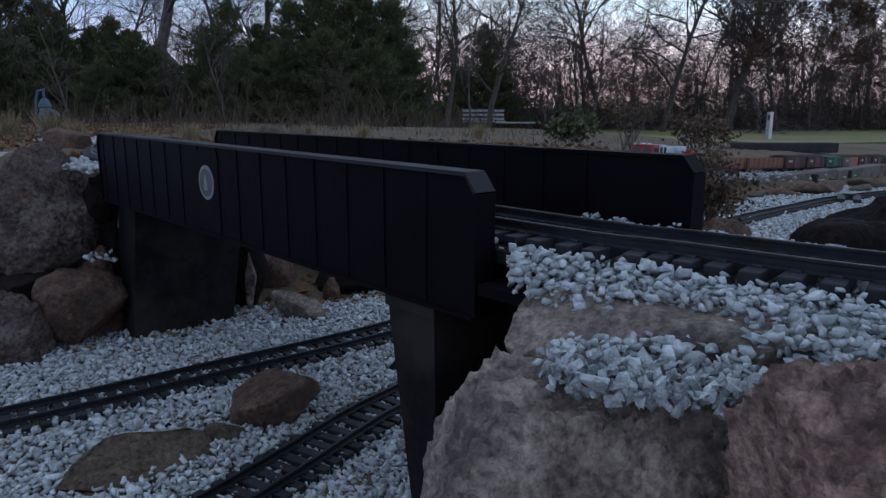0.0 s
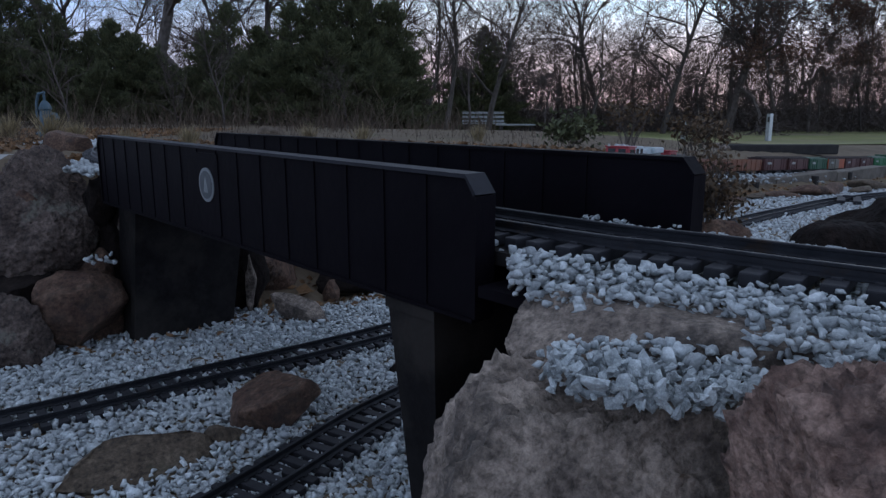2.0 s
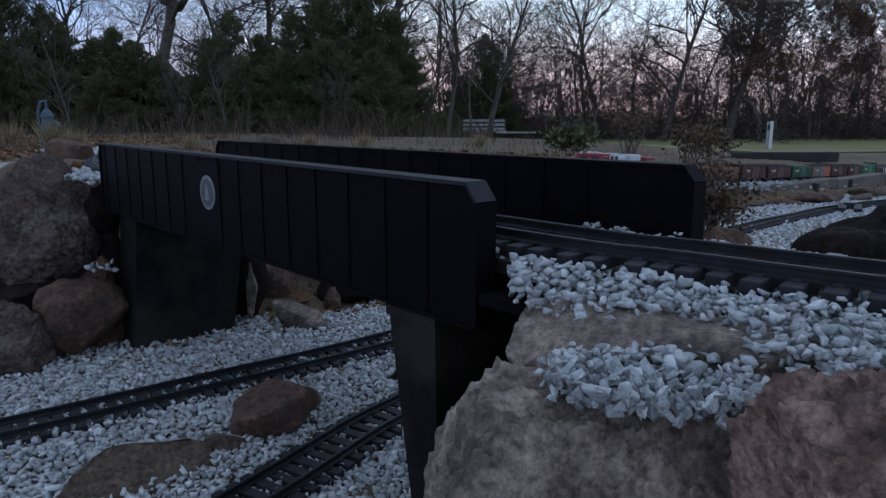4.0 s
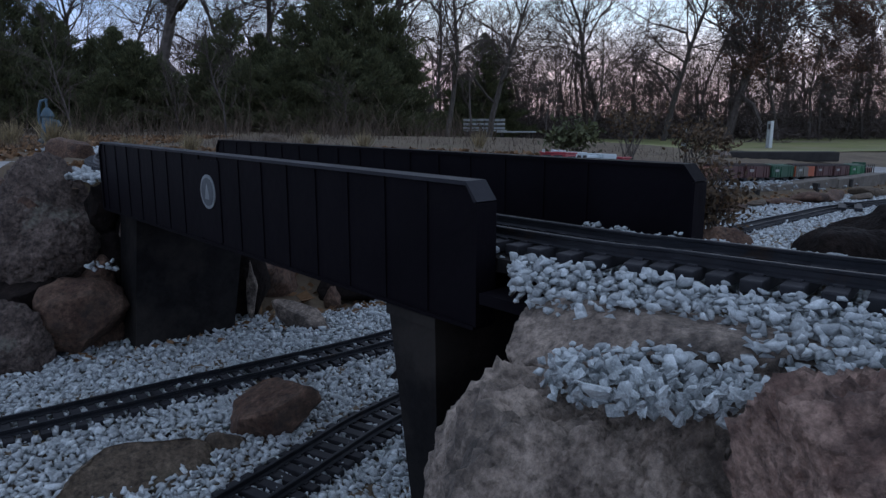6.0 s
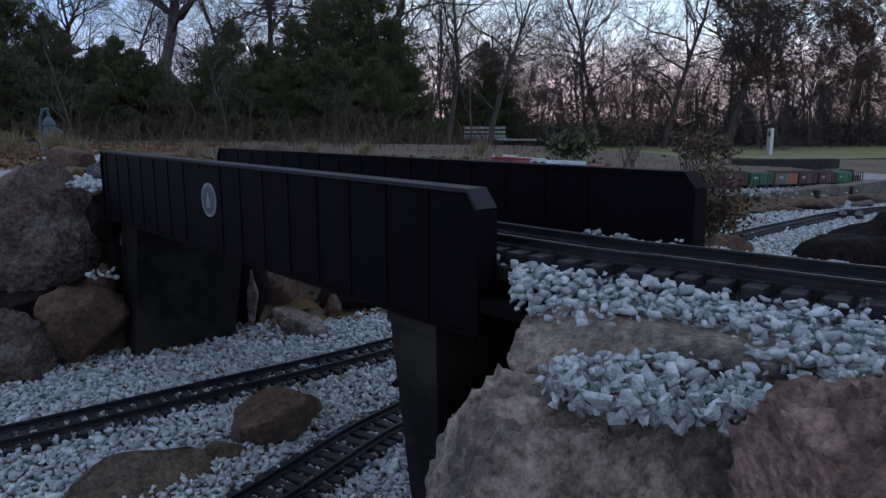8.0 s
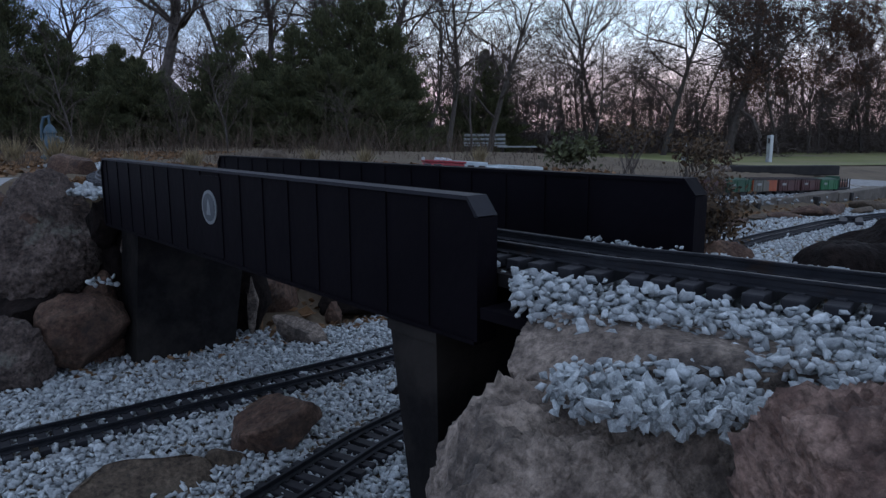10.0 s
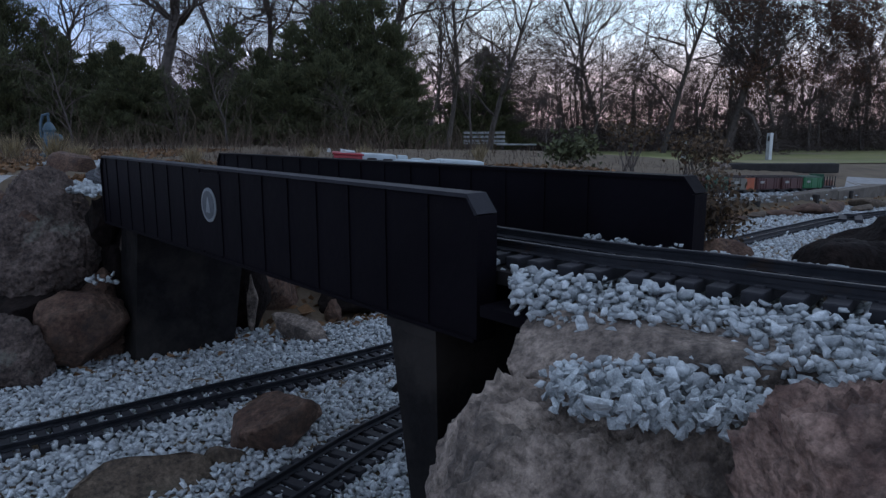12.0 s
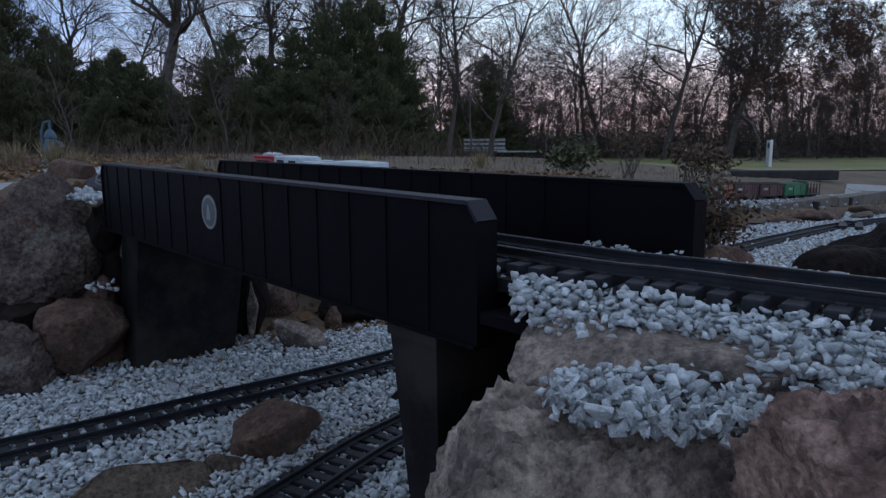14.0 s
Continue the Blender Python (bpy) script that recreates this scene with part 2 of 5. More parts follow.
def line_points(rows, step=0.02):
    """A smooth line through rows, as points at even steps."""
    p = np.array(rows, float)
    out = []
    for i in range(len(p) - 1):
        a, b = p[i], p[i + 1]
        ma = (p[min(i + 1, len(p) - 1)] - p[max(i - 1, 0)]) / 2
        mb = (p[min(i + 2, len(p) - 1)] - p[i]) / 2
        for t in np.linspace(0, 1, 40, endpoint=False):
            out.append((2 * t**3 - 3 * t**2 + 1) * a + (t**3 - 2 * t**2 + t) * ma + (-2 * t**3 + 3 * t**2) * b + (t**3 - t**2) * mb)
    out.append(p[-1])
    out = np.array(out)
    l = np.concatenate([[0], np.cumsum(np.linalg.norm(np.diff(out, axis=0), axis=1))])
    s = np.arange(0, l[-1], step)
    return np.stack([np.interp(s, l, out[:, k]) for k in range(out.shape[1])], 1)


TRAIN_PTS = line_points(TRAIN_LINE)


def ground_z(x, y):
    x, y = np.asarray(x, float), np.asarray(y, float)
    v = valley(x, y)
    s, w = sw(x, y)
    # far country: high to the left, falling to the lawn
    a = smooth01(-1.0, 3.5, x - 0.25 * y + 1.0)
    far = 0.16 - 0.20 * a * smooth01(3.0, 6.0, y) - (0.65 - 0.20 * a) * smooth01(-3.5, 1.0, x) * smooth01(8.0, 19.0, y)
    # the train's roadbed
    d = np.full(np.shape(x), 1e9)
    tz = np.zeros(np.shape(x))
    for p in TRAIN_PTS[::8]:
        r = np.hypot(x - p[0], y - p[1])
        tz = np.where(r < d, p[2], tz)
        d = np.minimum(d, r)
    z = far + (tz - 0.028 - far) * (1 - smooth01(0.22, 1.0, d))
    # the soil drops in front of the edging timbers
    front = smooth01(0.03, 0.12, (3.47 + 0.803 * (x - 1.3) - y) * 0.78) * smooth01(0.9, 1.3, x) * (1 - smooth01(4.6, 5.5, x))
    z = z + (np.minimum(z, np.interp(x, [1.3, 3.2, 4.9], [-0.050, -0.085, -0.13])) - z) * front
    # low trackway
    zl = z * smooth01(0.30, 0.62, -v)
    # the near bank, with a lower ledge in front of the ballast
    edge = np.minimum(0.03 - s, x + 0.005)
    near = 0.284 - 0.13 * smooth01(0.03, -0.02, y - 0.372 + 0.50 * (x - 0.05))
    near = near - 0.22 * smooth01(0.22, 0.34, w)
    near = near - 0.30 * smooth01(0.9, 2.6, y) * smooth01(0.3, 1.0, x)
    near = near + (z - near) * smooth01(1.6, 4.0, np.hypot(x - 0.3, y - 0.5))
    z = np.where(v > 0, z * smooth01(0.9, 1.8, v), zl)
    bank = smooth01(0.0, 0.07, edge) * (v > 0)
    z = z + (near - z) * bank
    # the far abutment's mound
    mound = smooth01(0.93, 1.0, s) * (1 - smooth01(0.11, 0.20, np.abs(w - 0.09))) * (1 - smooth01(1.6, 2.6, s))
    z = np.where(mound > 0.001, np.maximum(z, 0.285 * mound), z)
    return z


# ---- the ground: one sheet to the horizon ----
def make_ground():
    near = np.arange(-2.2, 4.01, 0.04)
    ax = np.concatenate([-np.geomspace(2.4, 400, 40)[::-1], near, np.geomspace(4.2, 400, 40)])
    ny = np.arange(-0.6, 5.01, 0.04)
    ay = np.concatenate([-np.geomspace(0.8, 200, 20)[::-1], ny, np.geomspace(5.15, 900, 60)])
    gx, gy = np.meshgrid(ax, ay)
    gz = ground_z(gx, gy)
    rng = np.random.default_rng(3)
    gz = gz + rng.normal(0, 0.004, gz.shape) * (1 - smooth01(6, 12, gy))
    n, m = len(ax), len(ay)
    g = Geo()
    g.add(np.stack([gx.ravel(), gy.ravel(), gz.ravel()], 1),
          [(j * n + i, j * n + i + 1, (j + 1) * n + i + 1, (j + 1) * n + i) for j in range(m - 1) for i in range(n - 1)])
    ob = part("ground", g, M_GROUND, smooth=True)
    tagged(ob, "bare brown soil with dry grass and dead leaves", "ground", kind="structure")
    # lawn and path lie on the soil
    lx = np.linspace(-4, 60, 65)
    ly = np.linspace(0, 1, 30)
    g = Geo()
    vs = []
    for b in ly:
        for x in lx:
            y = (7.4 + 0.28 * max(x, 0)) + b * (26.5 - 7.4)
            if x < 3:
                y = 12 + b * 14
            vs.append((x, y, float(ground_z(x, y)) + 0.012))
    n = len(lx)
    g.add(vs, [(j * n + i, j * n + i + 1, (j + 1) * n + i + 1, (j + 1) * n + i) for j in range(len(ly) - 1) for i in range(n - 1)])
    tagged(part("lawn", g, M_LAWN, smooth=True), "mown winter lawn, green fading to straw", "lawn", kind="structure")
    g = Geo()
    vs = []
    px = np.linspace(0, 1, 40)
    for b in (0.0, 0.5, 1.0):
        for a in px:
            x, y = 3.2 + a * 11 + 0.85 * b * (1 - a), 5.45 + a * 3.2 + b * (1.4 + a)
            vs.append((x, y, float(ground_z(x, y)) + 0.008))
    g.add(vs, [(j * 40 + i, j * 40 + i + 1, (j + 1) * 40 + i + 1, (j + 1) * 40 + i) for j in range(2) for i in range(39)])
    tagged(part("path", g, M_PATH, smooth=True), "pale grey gravel footpath beside the garden railway", "path", kind="structure")
    g = Geo()
    vs = []
    for b in (0.0, 0.5, 1.0):
        for a in px:
            x, y = -1.46 - 0.16 * a - 0.75 * b, 2.0 + a * 1.5
            vs.append((x, y, float(ground_z(x, y)) + 0.008))
    g.add(vs, [(j * 40 + i, j * 40 + i + 1, (j + 1) * 40 + i + 1, (j + 1) * 40 + i) for j in range(2) for i in range(39)])
    tagged(part("path", g, M_PATH, smooth=True), "pale concrete garden path beside the boulders", "path", kind="structure")


# ---- rocks ----
def rock(name, at, half, seed, mat, label, turn=0.0, level=4, power=3.0, cuts=9, rough=0.10, taper=0.0, lean=(0, 0), fine=2.2, group="boulders", dents=()):
    """A boulder: a rounded block, cut by random planes and roughened."""
    rng = random.Random(seed)
    bm = bmesh.new()
    bmesh.ops.create_icosphere(bm, subdivisions=level, radius=1.0)
    planes = []
    for _ in range(cuts + 5):
        v = Vector((rng.gauss(0, 1), rng.gauss(0, 1), rng.gauss(0, 1))).normalized()
        planes.append((v, rng.uniform(0.44, 0.86) if name == "stone" else rng.uniform(0.58, 0.96)))
    off = Vector((seed * 3.7, seed * 1.3, seed * 2.1))
    big = max(half)
    for v in bm.verts:
        p = v.co.normalized()
        k = (abs(p.x)**power + abs(p.y)**power + abs(p.z)**power) ** (-1 / power)
        p = p * k
        for q, d in planes:
            e = p.dot(q) - d
            if e > 0:
                p -= q * e * 0.95
        m = Vector((p.x * half[0], p.y * half[1], p.z * half[2])) / big
        h = noise.fractal(m * 1.6 + off, 0.8, 2.1, 3) * rough
        h += (noise.ridged_multi_fractal(m * 3.5 + off, 0.7, 2.2, 4, 1.0, 2.0) - 1.2) * rough * 0.16 * fine
        h += noise.fractal(m * 14 + off, 0.35, 2.2, 4) * rough * 0.12 * fine
        if level > 5:
            d = noise.voronoi(m * 13 + off)[0]
            h += (min(d[1] - d[0], 0.4) - 0.25) * rough * 0.24 * fine
            e = noise.voronoi(m * 4.5 + off)[0]
            h += (min(e[1] - e[0], 0.3) - 0.2) * rough * 0.45
            h += noise.fractal(m * 42 + off, 0.4, 2.2, 3) * rough * 0.10 * fine
        p = p * (1 + h)
        f = 1 + taper * (-p.z)
        v.co = Vector((p.x * half[0] * f + lean[0] * p.z, p.y * half[1] * f + lean[1] * p.z, p.z * half[2]))
        for c, r, deep in dents:
            e = (v.co - Vector(c)).length / r
            if e < 1:
                v.co.y += deep * (1 - e * e) ** 2 * (1 + 0.5 * noise.noise(m * 9 + off))
    g = Geo().bm(bm)
    ob = part(name, g, mat, smooth=True)
    ob.matrix_basis = pose(*at, 0, 0, turn)
    tagged(ob, label, "rock", group)
    return ob


def make_rocks():
    # the near bank
    rock("boulder", (0.080, 0.305, 0.148), (0.099, 0.091, 0.1195), 4, M_TAN, "large weathered tan sandstone boulder holding up the track bank", 0, 6, 8, -3, 0.06, 0.30, (0.0, 0.0), 4.2,
         dents=(((0.030, -0.066, 0.100), 0.036, 0.040), ((0.004, -0.072, 0.094), 0.020, 0.018), ((-0.036, -0.060, 0.105), 0.014, 0.008)))
    rock("ledge_stone", (0.127, 0.355, 0.2720), (0.094, 0.030, 0.0205), 7, M_TAN, "flat tan sandstone slab edging the ballast", -26, 6, 5, -3, 0.045, 0, (0, 0), 1.6)
    rock("boulder", (0.162, 0.208, 0.238), (0.068, 0.056, 0.080), 12, M_PINK, "rough red-brown sandstone boulder beside gravel", 12, 6, 3.2, 0, 0.12, 0.08, (0, 0), 2.6)
    rock("boulder", (0.028, 0.43, 0.10), (0.032, 0.04, 0.11), 15, M_BROWN, "brown boulder under the bridge end", 0, 4, 2.5, 3, 0.08, 0.2)
    # the far bank by the pier
    rock("boulder", (-0.716, 1.19, 0.208), (0.100, 0.10, 0.130), 29, M_GREY, "big grey-brown boulder with pale lichen", 15, 6, 2.2, 0, 0.10, 0.26, (0.010, 0), 2.6)
    rock("boulder", (-0.612, 1.12, 0.078), (0.070, 0.058, 0.078), 22, M_BROWN, "smooth brown fieldstone beside the bridge pier", 30, 5, 3.0, 8, 0.07)
    rock("boulder", (-0.700, 1.04, 0.045), (0.076, 0.055, 0.066), 23, M_GREY, "pitted grey stone with pale streaks", 0, 5, 2.6, 8, 0.14)
    rock("stone", (-0.715, 1.10, 0.118), (0.10, 0.06, 0.030), 27, M_DARKROCK_SHADE, "flat dark stone wedged under the big boulder", 8, 5)
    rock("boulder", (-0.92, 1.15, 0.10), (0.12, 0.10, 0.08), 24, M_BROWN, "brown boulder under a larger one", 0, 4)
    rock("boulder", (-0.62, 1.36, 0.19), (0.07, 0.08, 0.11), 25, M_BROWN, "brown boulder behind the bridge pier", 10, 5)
    for k, (q, w, z, h, m) in enumerate(((0.945, -0.03, 0.07, (0.05, 0.06, 0.10), M_BROWN), (0.975, 0.020, 0.14, (0.05, 0.045, 0.12), M_DARKROCK_SHADE), (0.950, 0.05, 0.13, (0.045, 0.07, 0.13), M_DARKROCK_SHADE), (0.955, 0.16, 0.09, (0.05, 0.08, 0.13), M_BROWN),
                                         (1.02, -0.09, 0.16, (0.07, 0.06, 0.14), M_BROWN), (0.93, 0.24, 0.10, (0.06, 0.07, 0.14), M_DARKROCK_SHADE), (1.10, -0.16, 0.22, (0.09, 0.08, 0.10), M_BROWN))):
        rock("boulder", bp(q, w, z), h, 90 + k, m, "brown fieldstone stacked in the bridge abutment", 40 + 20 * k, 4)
    rock("stone", (-0.60, 1.29, 0.13), (0.05, 0.05, 0.06), 26, M_DARKROCK_SHADE, "small dark stone wedged between boulders", 0, 4)
    rock("stone", (-0.600, 1.19, 0.235), (0.036, 0.034, 0.060), 41, M_DARKROCK_SHADE, "dark stone between the boulder and the bridge", 20, 5)
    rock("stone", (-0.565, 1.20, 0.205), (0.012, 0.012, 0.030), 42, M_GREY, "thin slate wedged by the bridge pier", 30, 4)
    # these two are near black to stand in for the girders' shade
    rock("stone", (-0.24, 1.51, 0.105), (0.14, 0.05, 0.075), 43, M_DARKROCK_SHADE, "stone under the bridge, coloured near black for the shade there", 12, 5)
    rock("stone", (-0.37, 1.53, 0.080), (0.11, 0.05, 0.095), 44, M_DARKROCK_SHADE, "stone in the bank behind the bridge pier, coloured near black for shade", 10, 5)
    # in the trackway
    rock("stone", (-0.232, 0.840, 0.016), (0.070, 0.052, 0.056), 61, M_BROWN, "angular brown stone lying in white gravel", 28, 5, 4.5, 7, 0.07)
    rock("stone", (-0.338, 0.716, -0.004), (0.178, 0.048, 0.040), 32, M_MOSS, "long low brown stone half sunk in gravel", 24, 5, 4.0, 7, 0.10)
    rock("stone", (-0.258, 0.778, 0.000), (0.042, 0.026, 0.026), 33, M_MOSS, "small brown stone half sunk in gravel", 24, 4)
    rock("stone", (-0.372, 1.30, 0.075), (0.014, 0.022, 0.070), 28, M_TAN, "thin pale upright stone behind the pier", 20, 4)
    rock("stone", (-0.235, 1.40, 0.018), (0.020, 0.018, 0.040), 29, M_BROWN, "small upright brown stone by the trackway", 20, 4)
    rock("stone", (-0.07, 0.99, 0.006), (0.014, 0.012, 0.013), 34, M_DARKROCK_SHADE, "small dark red stone on white gravel", 0, 3)
    rock("stone", (-0.345, 0.80, 0.002), (0.009, 0.009, 0.010), 35, M_DARKROCK_SHADE, "small dark stone on white gravel", 0, 3)
    rock("stone", (-0.275, 1.27, 0.025), (0.062, 0.03, 0.035), 36, M_TAN, "pointed tan stone lying by the trackway", -22, 4, 2.2, 8, 0.16, 0.3, (-0.03, 0))
    rock("stone", (-0.36, 1.40, 0.055), (0.075, 0.05, 0.055), 37, M_BROWN, "rounded brown stone under the bridge", 10, 4)
    # the next three: bank stones with the bridge's shade put into their colour
    rock("stone", (-0.16, 1.46, 0.04), (0.11, 0.05, 0.055), 38, M_DARKROCK_SHADE, "brown stone in the bank, darkened for the shade under the bridge", 15, 4)
    rock("stone", (0.0, 1.58, 0.04), (0.10, 0.06, 0.05), 39, M_DARKROCK_SHADE, "brown stone in the bank beside the trackway, darkened for shade", 40, 4)
    rock("stone", (-0.30, 1.60, 0.10), (0.14, 0.07, 0.10), 40, M_DARKROCK_SHADE, "stone in the bank, coloured near black for the shade there", 15, 4)
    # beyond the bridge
    rock("boulder", (0.575, 0.955, 0.100), (0.080, 0.062, 0.145), 51, M_DARKROCK_SHADE, "dark brown boulder beside white gravel", 6, 5, 6, -3, 0.05)
    rock("boulder", (0.815, 1.06, 0.120), (0.215, 0.115, 0.150), 52, M_DARKROCK_SHADE, "dark brown boulder with a sloping top", -8, 5, 3, 6, 0.08)
    rock("stone", (0.440, 1.00, 0.175), (0.072, 0.050, 0.090), 53, M_BROWN, "brown stone at the end of the bridge", 0, 5)
    rng = random.Random(9)
    for i in range(16):
        a = i / 15
        x, y = 0.95 + a * 2.4, 2.85 + a * 1.15 + rng.uniform(-0.06, 0.06)
        r = rng.uniform(0.05, 0.10)
        rock("stone", (x, y, float(ground_z(x, y)) + r * 0.2), (r * 1.7, r * 0.8, r * 0.34), 60 + i, rng.choice((M_BROWN, M_MOSS, M_BROWN)),
             "flat field stone edging the low trackway", rng.uniform(0, 60), 3, group="edging stones")
    rock("boulder", (-0.925, 3.75, 0.172), (0.12, 0.1, 0.14), 81, M_MOSS, "pale rounded boulder in dry grass", 0, 4)
    rock("boulder", (-1.92, 3.6, 0.20), (0.16, 0.12, 0.10), 82, M_BROWN, "flat brown boulder in dead leaves", 0, 4)
    rock("boulder", (2.72, 6.75, -0.02), (0.11, 0.1, 0.10), 83, M_TAN, "tan boulder at the end of a timber", 0, 4)


# ---- track ----
TIE_MESH = {}


def track(name, rows, label, z_at=None, pitch=0.0205, nearest=None):
    """Model railway track of 45 mm gauge: two rails with head, web and foot, and sleepers."""
    pts = line_points(rows, 0.005)
    tr = tagged(new(name), label, "railway track", "garden railway tracks")
    tan = np.gradient(pts[:, :2], axis=0)
    tan /= np.linalg.norm(tan, axis=1)[:, None]
    nor = np.stack([-tan[:, 1], tan[:, 0]], 1)
    prof = [(-0.0040, -0.0084), (0.0040, -0.0084), (0.0040, -0.0074), (0.0010, -0.0060), (0.0010, -0.0026), (0.0020, -0.0020),
            (0.0020, -0.0004), (0.0014, 0.0), (-0.0014, 0.0), (-0.0020, -0.0004), (-0.0020, -0.0020), (-0.0010, -0.0026), (-0.0010, -0.0060), (-0.0040, -0.0074)]
    k = len(prof)
    use = np.arange(0, len(pts), 4)
    for side in (-0.0235, 0.0235):
        g = Geo()
        vs = []
        for i in use:
            for u, h in prof:
                p = pts[i, :2] + nor[i] * (side + u)
                vs.append((p[0], p[1], pts[i, 2] + h))
        fs = [(a * k + b, a * k + (b + 1) % k, (a + 1) * k + (b + 1) % k, (a + 1) * k + b) for a in range(len(use) - 1) for b in range(k)]
        fs += [tuple(range(k)), tuple((len(use) - 1) * k + b for b in reversed(range(k)))]
        g.add(vs, fs)
        part("rail", g, M_RAIL, tr)
    if "tie" not in TIE_MESH:
        g = Geo()
        g.box((0, 0, 0), (0.0125, 0.088, 0.0085), 0, 0.0012)
        for sy in (-0.0235, 0.0235):
            for e in (-0.0058, 0.0058):
                g.box((0, sy + e, 0.0048), (0.006, 0.0026, 0.0022), 0, 0.0004)
        TIE_MESH["tie"] = g.mesh("sleeper", M_TIE)
    step = int(round(pitch / 0.005 * 10)) / 10
    idx = np.arange(1, len(pts) - 1, step).astype(int)
    if nearest is not None:
        dist = np.hypot(pts[idx, 0], pts[idx, 1])
        keep = dist < nearest
    else:
        keep = np.ones(len(idx), bool)
    far = Geo()
    for i, kp in zip(idx, keep):
        a = math.atan2(tan[i, 1], tan[i, 0])
        p = (pts[i, 0], pts[i, 1], pts[i, 2] - 0.0127)
        if kp:
            ob = new("sleeper", TIE_MESH["tie"])
            ob.parent = tr
            ob.matrix_basis = Matrix.Translation(p) @ Matrix.Rotation(a, 4, "Z")
        else:
            far.box(p, (0.0125, 0.088, 0.0085), a)
    if far.v:
        tagged(part("far_sleeper_run", far, M_TIE, tr), kind="stuff")
    return tr


UPPER = [bp(s, w, z) for s, w, z in ((1.75, 0.36, RAIL_Z), (1.5, 0.20, RAIL_Z), (1.2, 0.095, RAIL_Z), (0.95, 0.068, RAIL_Z), (0.6, 0.0665, RAIL_Z), (0.0, 0.0680, RAIL_Z), (-0.12, 0.083, RAIL_Z), (-0.234, 0.0995, RAIL_Z),
                                     (-0.42, 0.15, RAIL_Z), (-0.62, 0.235, RAIL_Z), (-0.85, 0.38, RAIL_Z - 0.005))]
LOW_A = [(-2.4, -0.30, 0.02), (-1.4, 0.28, 0.02), (-0.90, 0.558, 0.02), (-0.555, 0.803, 0.02), (-0.366, 0.946, 0.02), (-0.095, 1.16, 0.02), (0.30, 1.54, 0.02), (0.70, 2.02, 0.02), (1.11, 2.44, 0.02), (1.42, 2.71, 0.02), (1.74, 2.97, 0.02),
         (2.3, 3.28, 0.02), (3.4, 3.75, 0.02)]
LOW_B = [(-0.55, 0.10, 0.02), (-0.34, 0.42, 0.02), (-0.180, 0.675, 0.02), (-0.100, 0.810, 0.02), (-0.044, 0.885, 0.02), (0.13, 1.12, 0.02), (0.30, 1.33, 0.02), (0.42, 1.50, 0.02)]


# ---- gravel ----
def stone_shapes(count, seed, level=1):
    """Small angular chips of limestone, one metre across, as vertex and face lists."""
    rng = random.Random(seed)
    out = []
    for i in range(count):
        bm = bmesh.new()
        sc = (rng.uniform(0.95, 1.45), rng.uniform(0.70, 1.05), rng.uniform(0.45, 0.80))
        for _ in range(8 + 2 * level):
            q = Vector((rng.uniform(-1, 1), rng.uniform(-1, 1), rng.uniform(-1, 1)))
            q = q.normalized() * rng.uniform(0.40, 0.62) if rng.random() < 0.4 else q / max(abs(q.x), abs(q.y), abs(q.z)) * 0.46
            bm.verts.new((q.x * sc[0], q.y * sc[1], q.z * sc[2]))
        res = bmesh.ops.convex_hull(bm, input=bm.verts)
        bmesh.ops.delete(bm, geom=[e for e in res["geom_interior"] if isinstance(e, bmesh.types.BMVert)], context="VERTS")
        bmesh.ops.triangulate(bm, faces=bm.faces)
        bmesh.ops.recalc_face_normals(bm, faces=bm.faces)
        bm.verts.index_update()
        out.append((np.array([v.co[:] for v in bm.verts]), [[v.index for v in f.verts] for f in bm.faces]))
        bm.free()
    return out


def turns(rng, n):
    q = rng.normal(size=(n, 4))
    q /= np.linalg.norm(q, axis=1)[:, None]
    w, x, y, z = q.T
    return np.stack([1 - 2 * (y * y + z * z), 2 * (x * y - z * w), 2 * (x * z + y * w), 2 * (x * y + z * w), 1 - 2 * (x * x + z * z), 2 * (y * z - x * w),
                     2 * (x * z - y * w), 2 * (y * z + x * w), 1 - 2 * (x * x + y * y)], 1).reshape(n, 3, 3)


def gravel_mesh(name, places, sizes, seed, mat, level=1):
    """Many chips joined in one mesh."""
    rng = np.random.default_rng(seed)
    shapes = stone_shapes(30, seed, level)
    which = rng.integers(0, len(shapes), len(places))
    R = turns(rng, len(places))
    vs, fs, base = [], [], 0
    for k, (sv, sf) in enumerate(shapes):
        ids = np.nonzero(which == k)[0]
        if not len(ids):
            continue
        p = np.einsum("nij,vj->nvi", R[ids], sv) * sizes[ids][:, None, None]
        p[:, :, 2] *= 0.8
        p += places[ids][:, None, :]
        vs.append(p.reshape(-1, 3))
        sfa = np.array(sf)
        fs.append((sfa[None] + (np.arange(len(ids)) * len(sv))[:, None, None] + base).reshape(-1, 3))
        base += len(ids) * len(sv)
    me = bpy.data.meshes.new(name)
    v, f = np.concatenate(vs), np.concatenate(fs)
    me.vertices.add(len(v))
    me.vertices.foreach_set("co", v.ravel())
    me.loops.add(f.size)
    me.loops.foreach_set("vertex_index", f.ravel().astype(np.int32))
    me.polygons.add(len(f))
    me.polygons.foreach_set("loop_start", np.arange(0, f.size, 3, dtype=np.int32))
    me.update(calc_edges=True)
    me.validate()
    me.materials.append(mat)
    return new(name, me)


def scatter(rng, x0, x1, y0, y1, step):
    gx, gy = np.meshgrid(np.arange(x0, x1, step), np.arange(y0, y1, step))
    x = gx.ravel() + rng.uniform(-0.5, 0.5, gx.size) * step
    y = gy.ravel() + rng.uniform(-0.5, 0.5, gx.size) * step
    return x, y


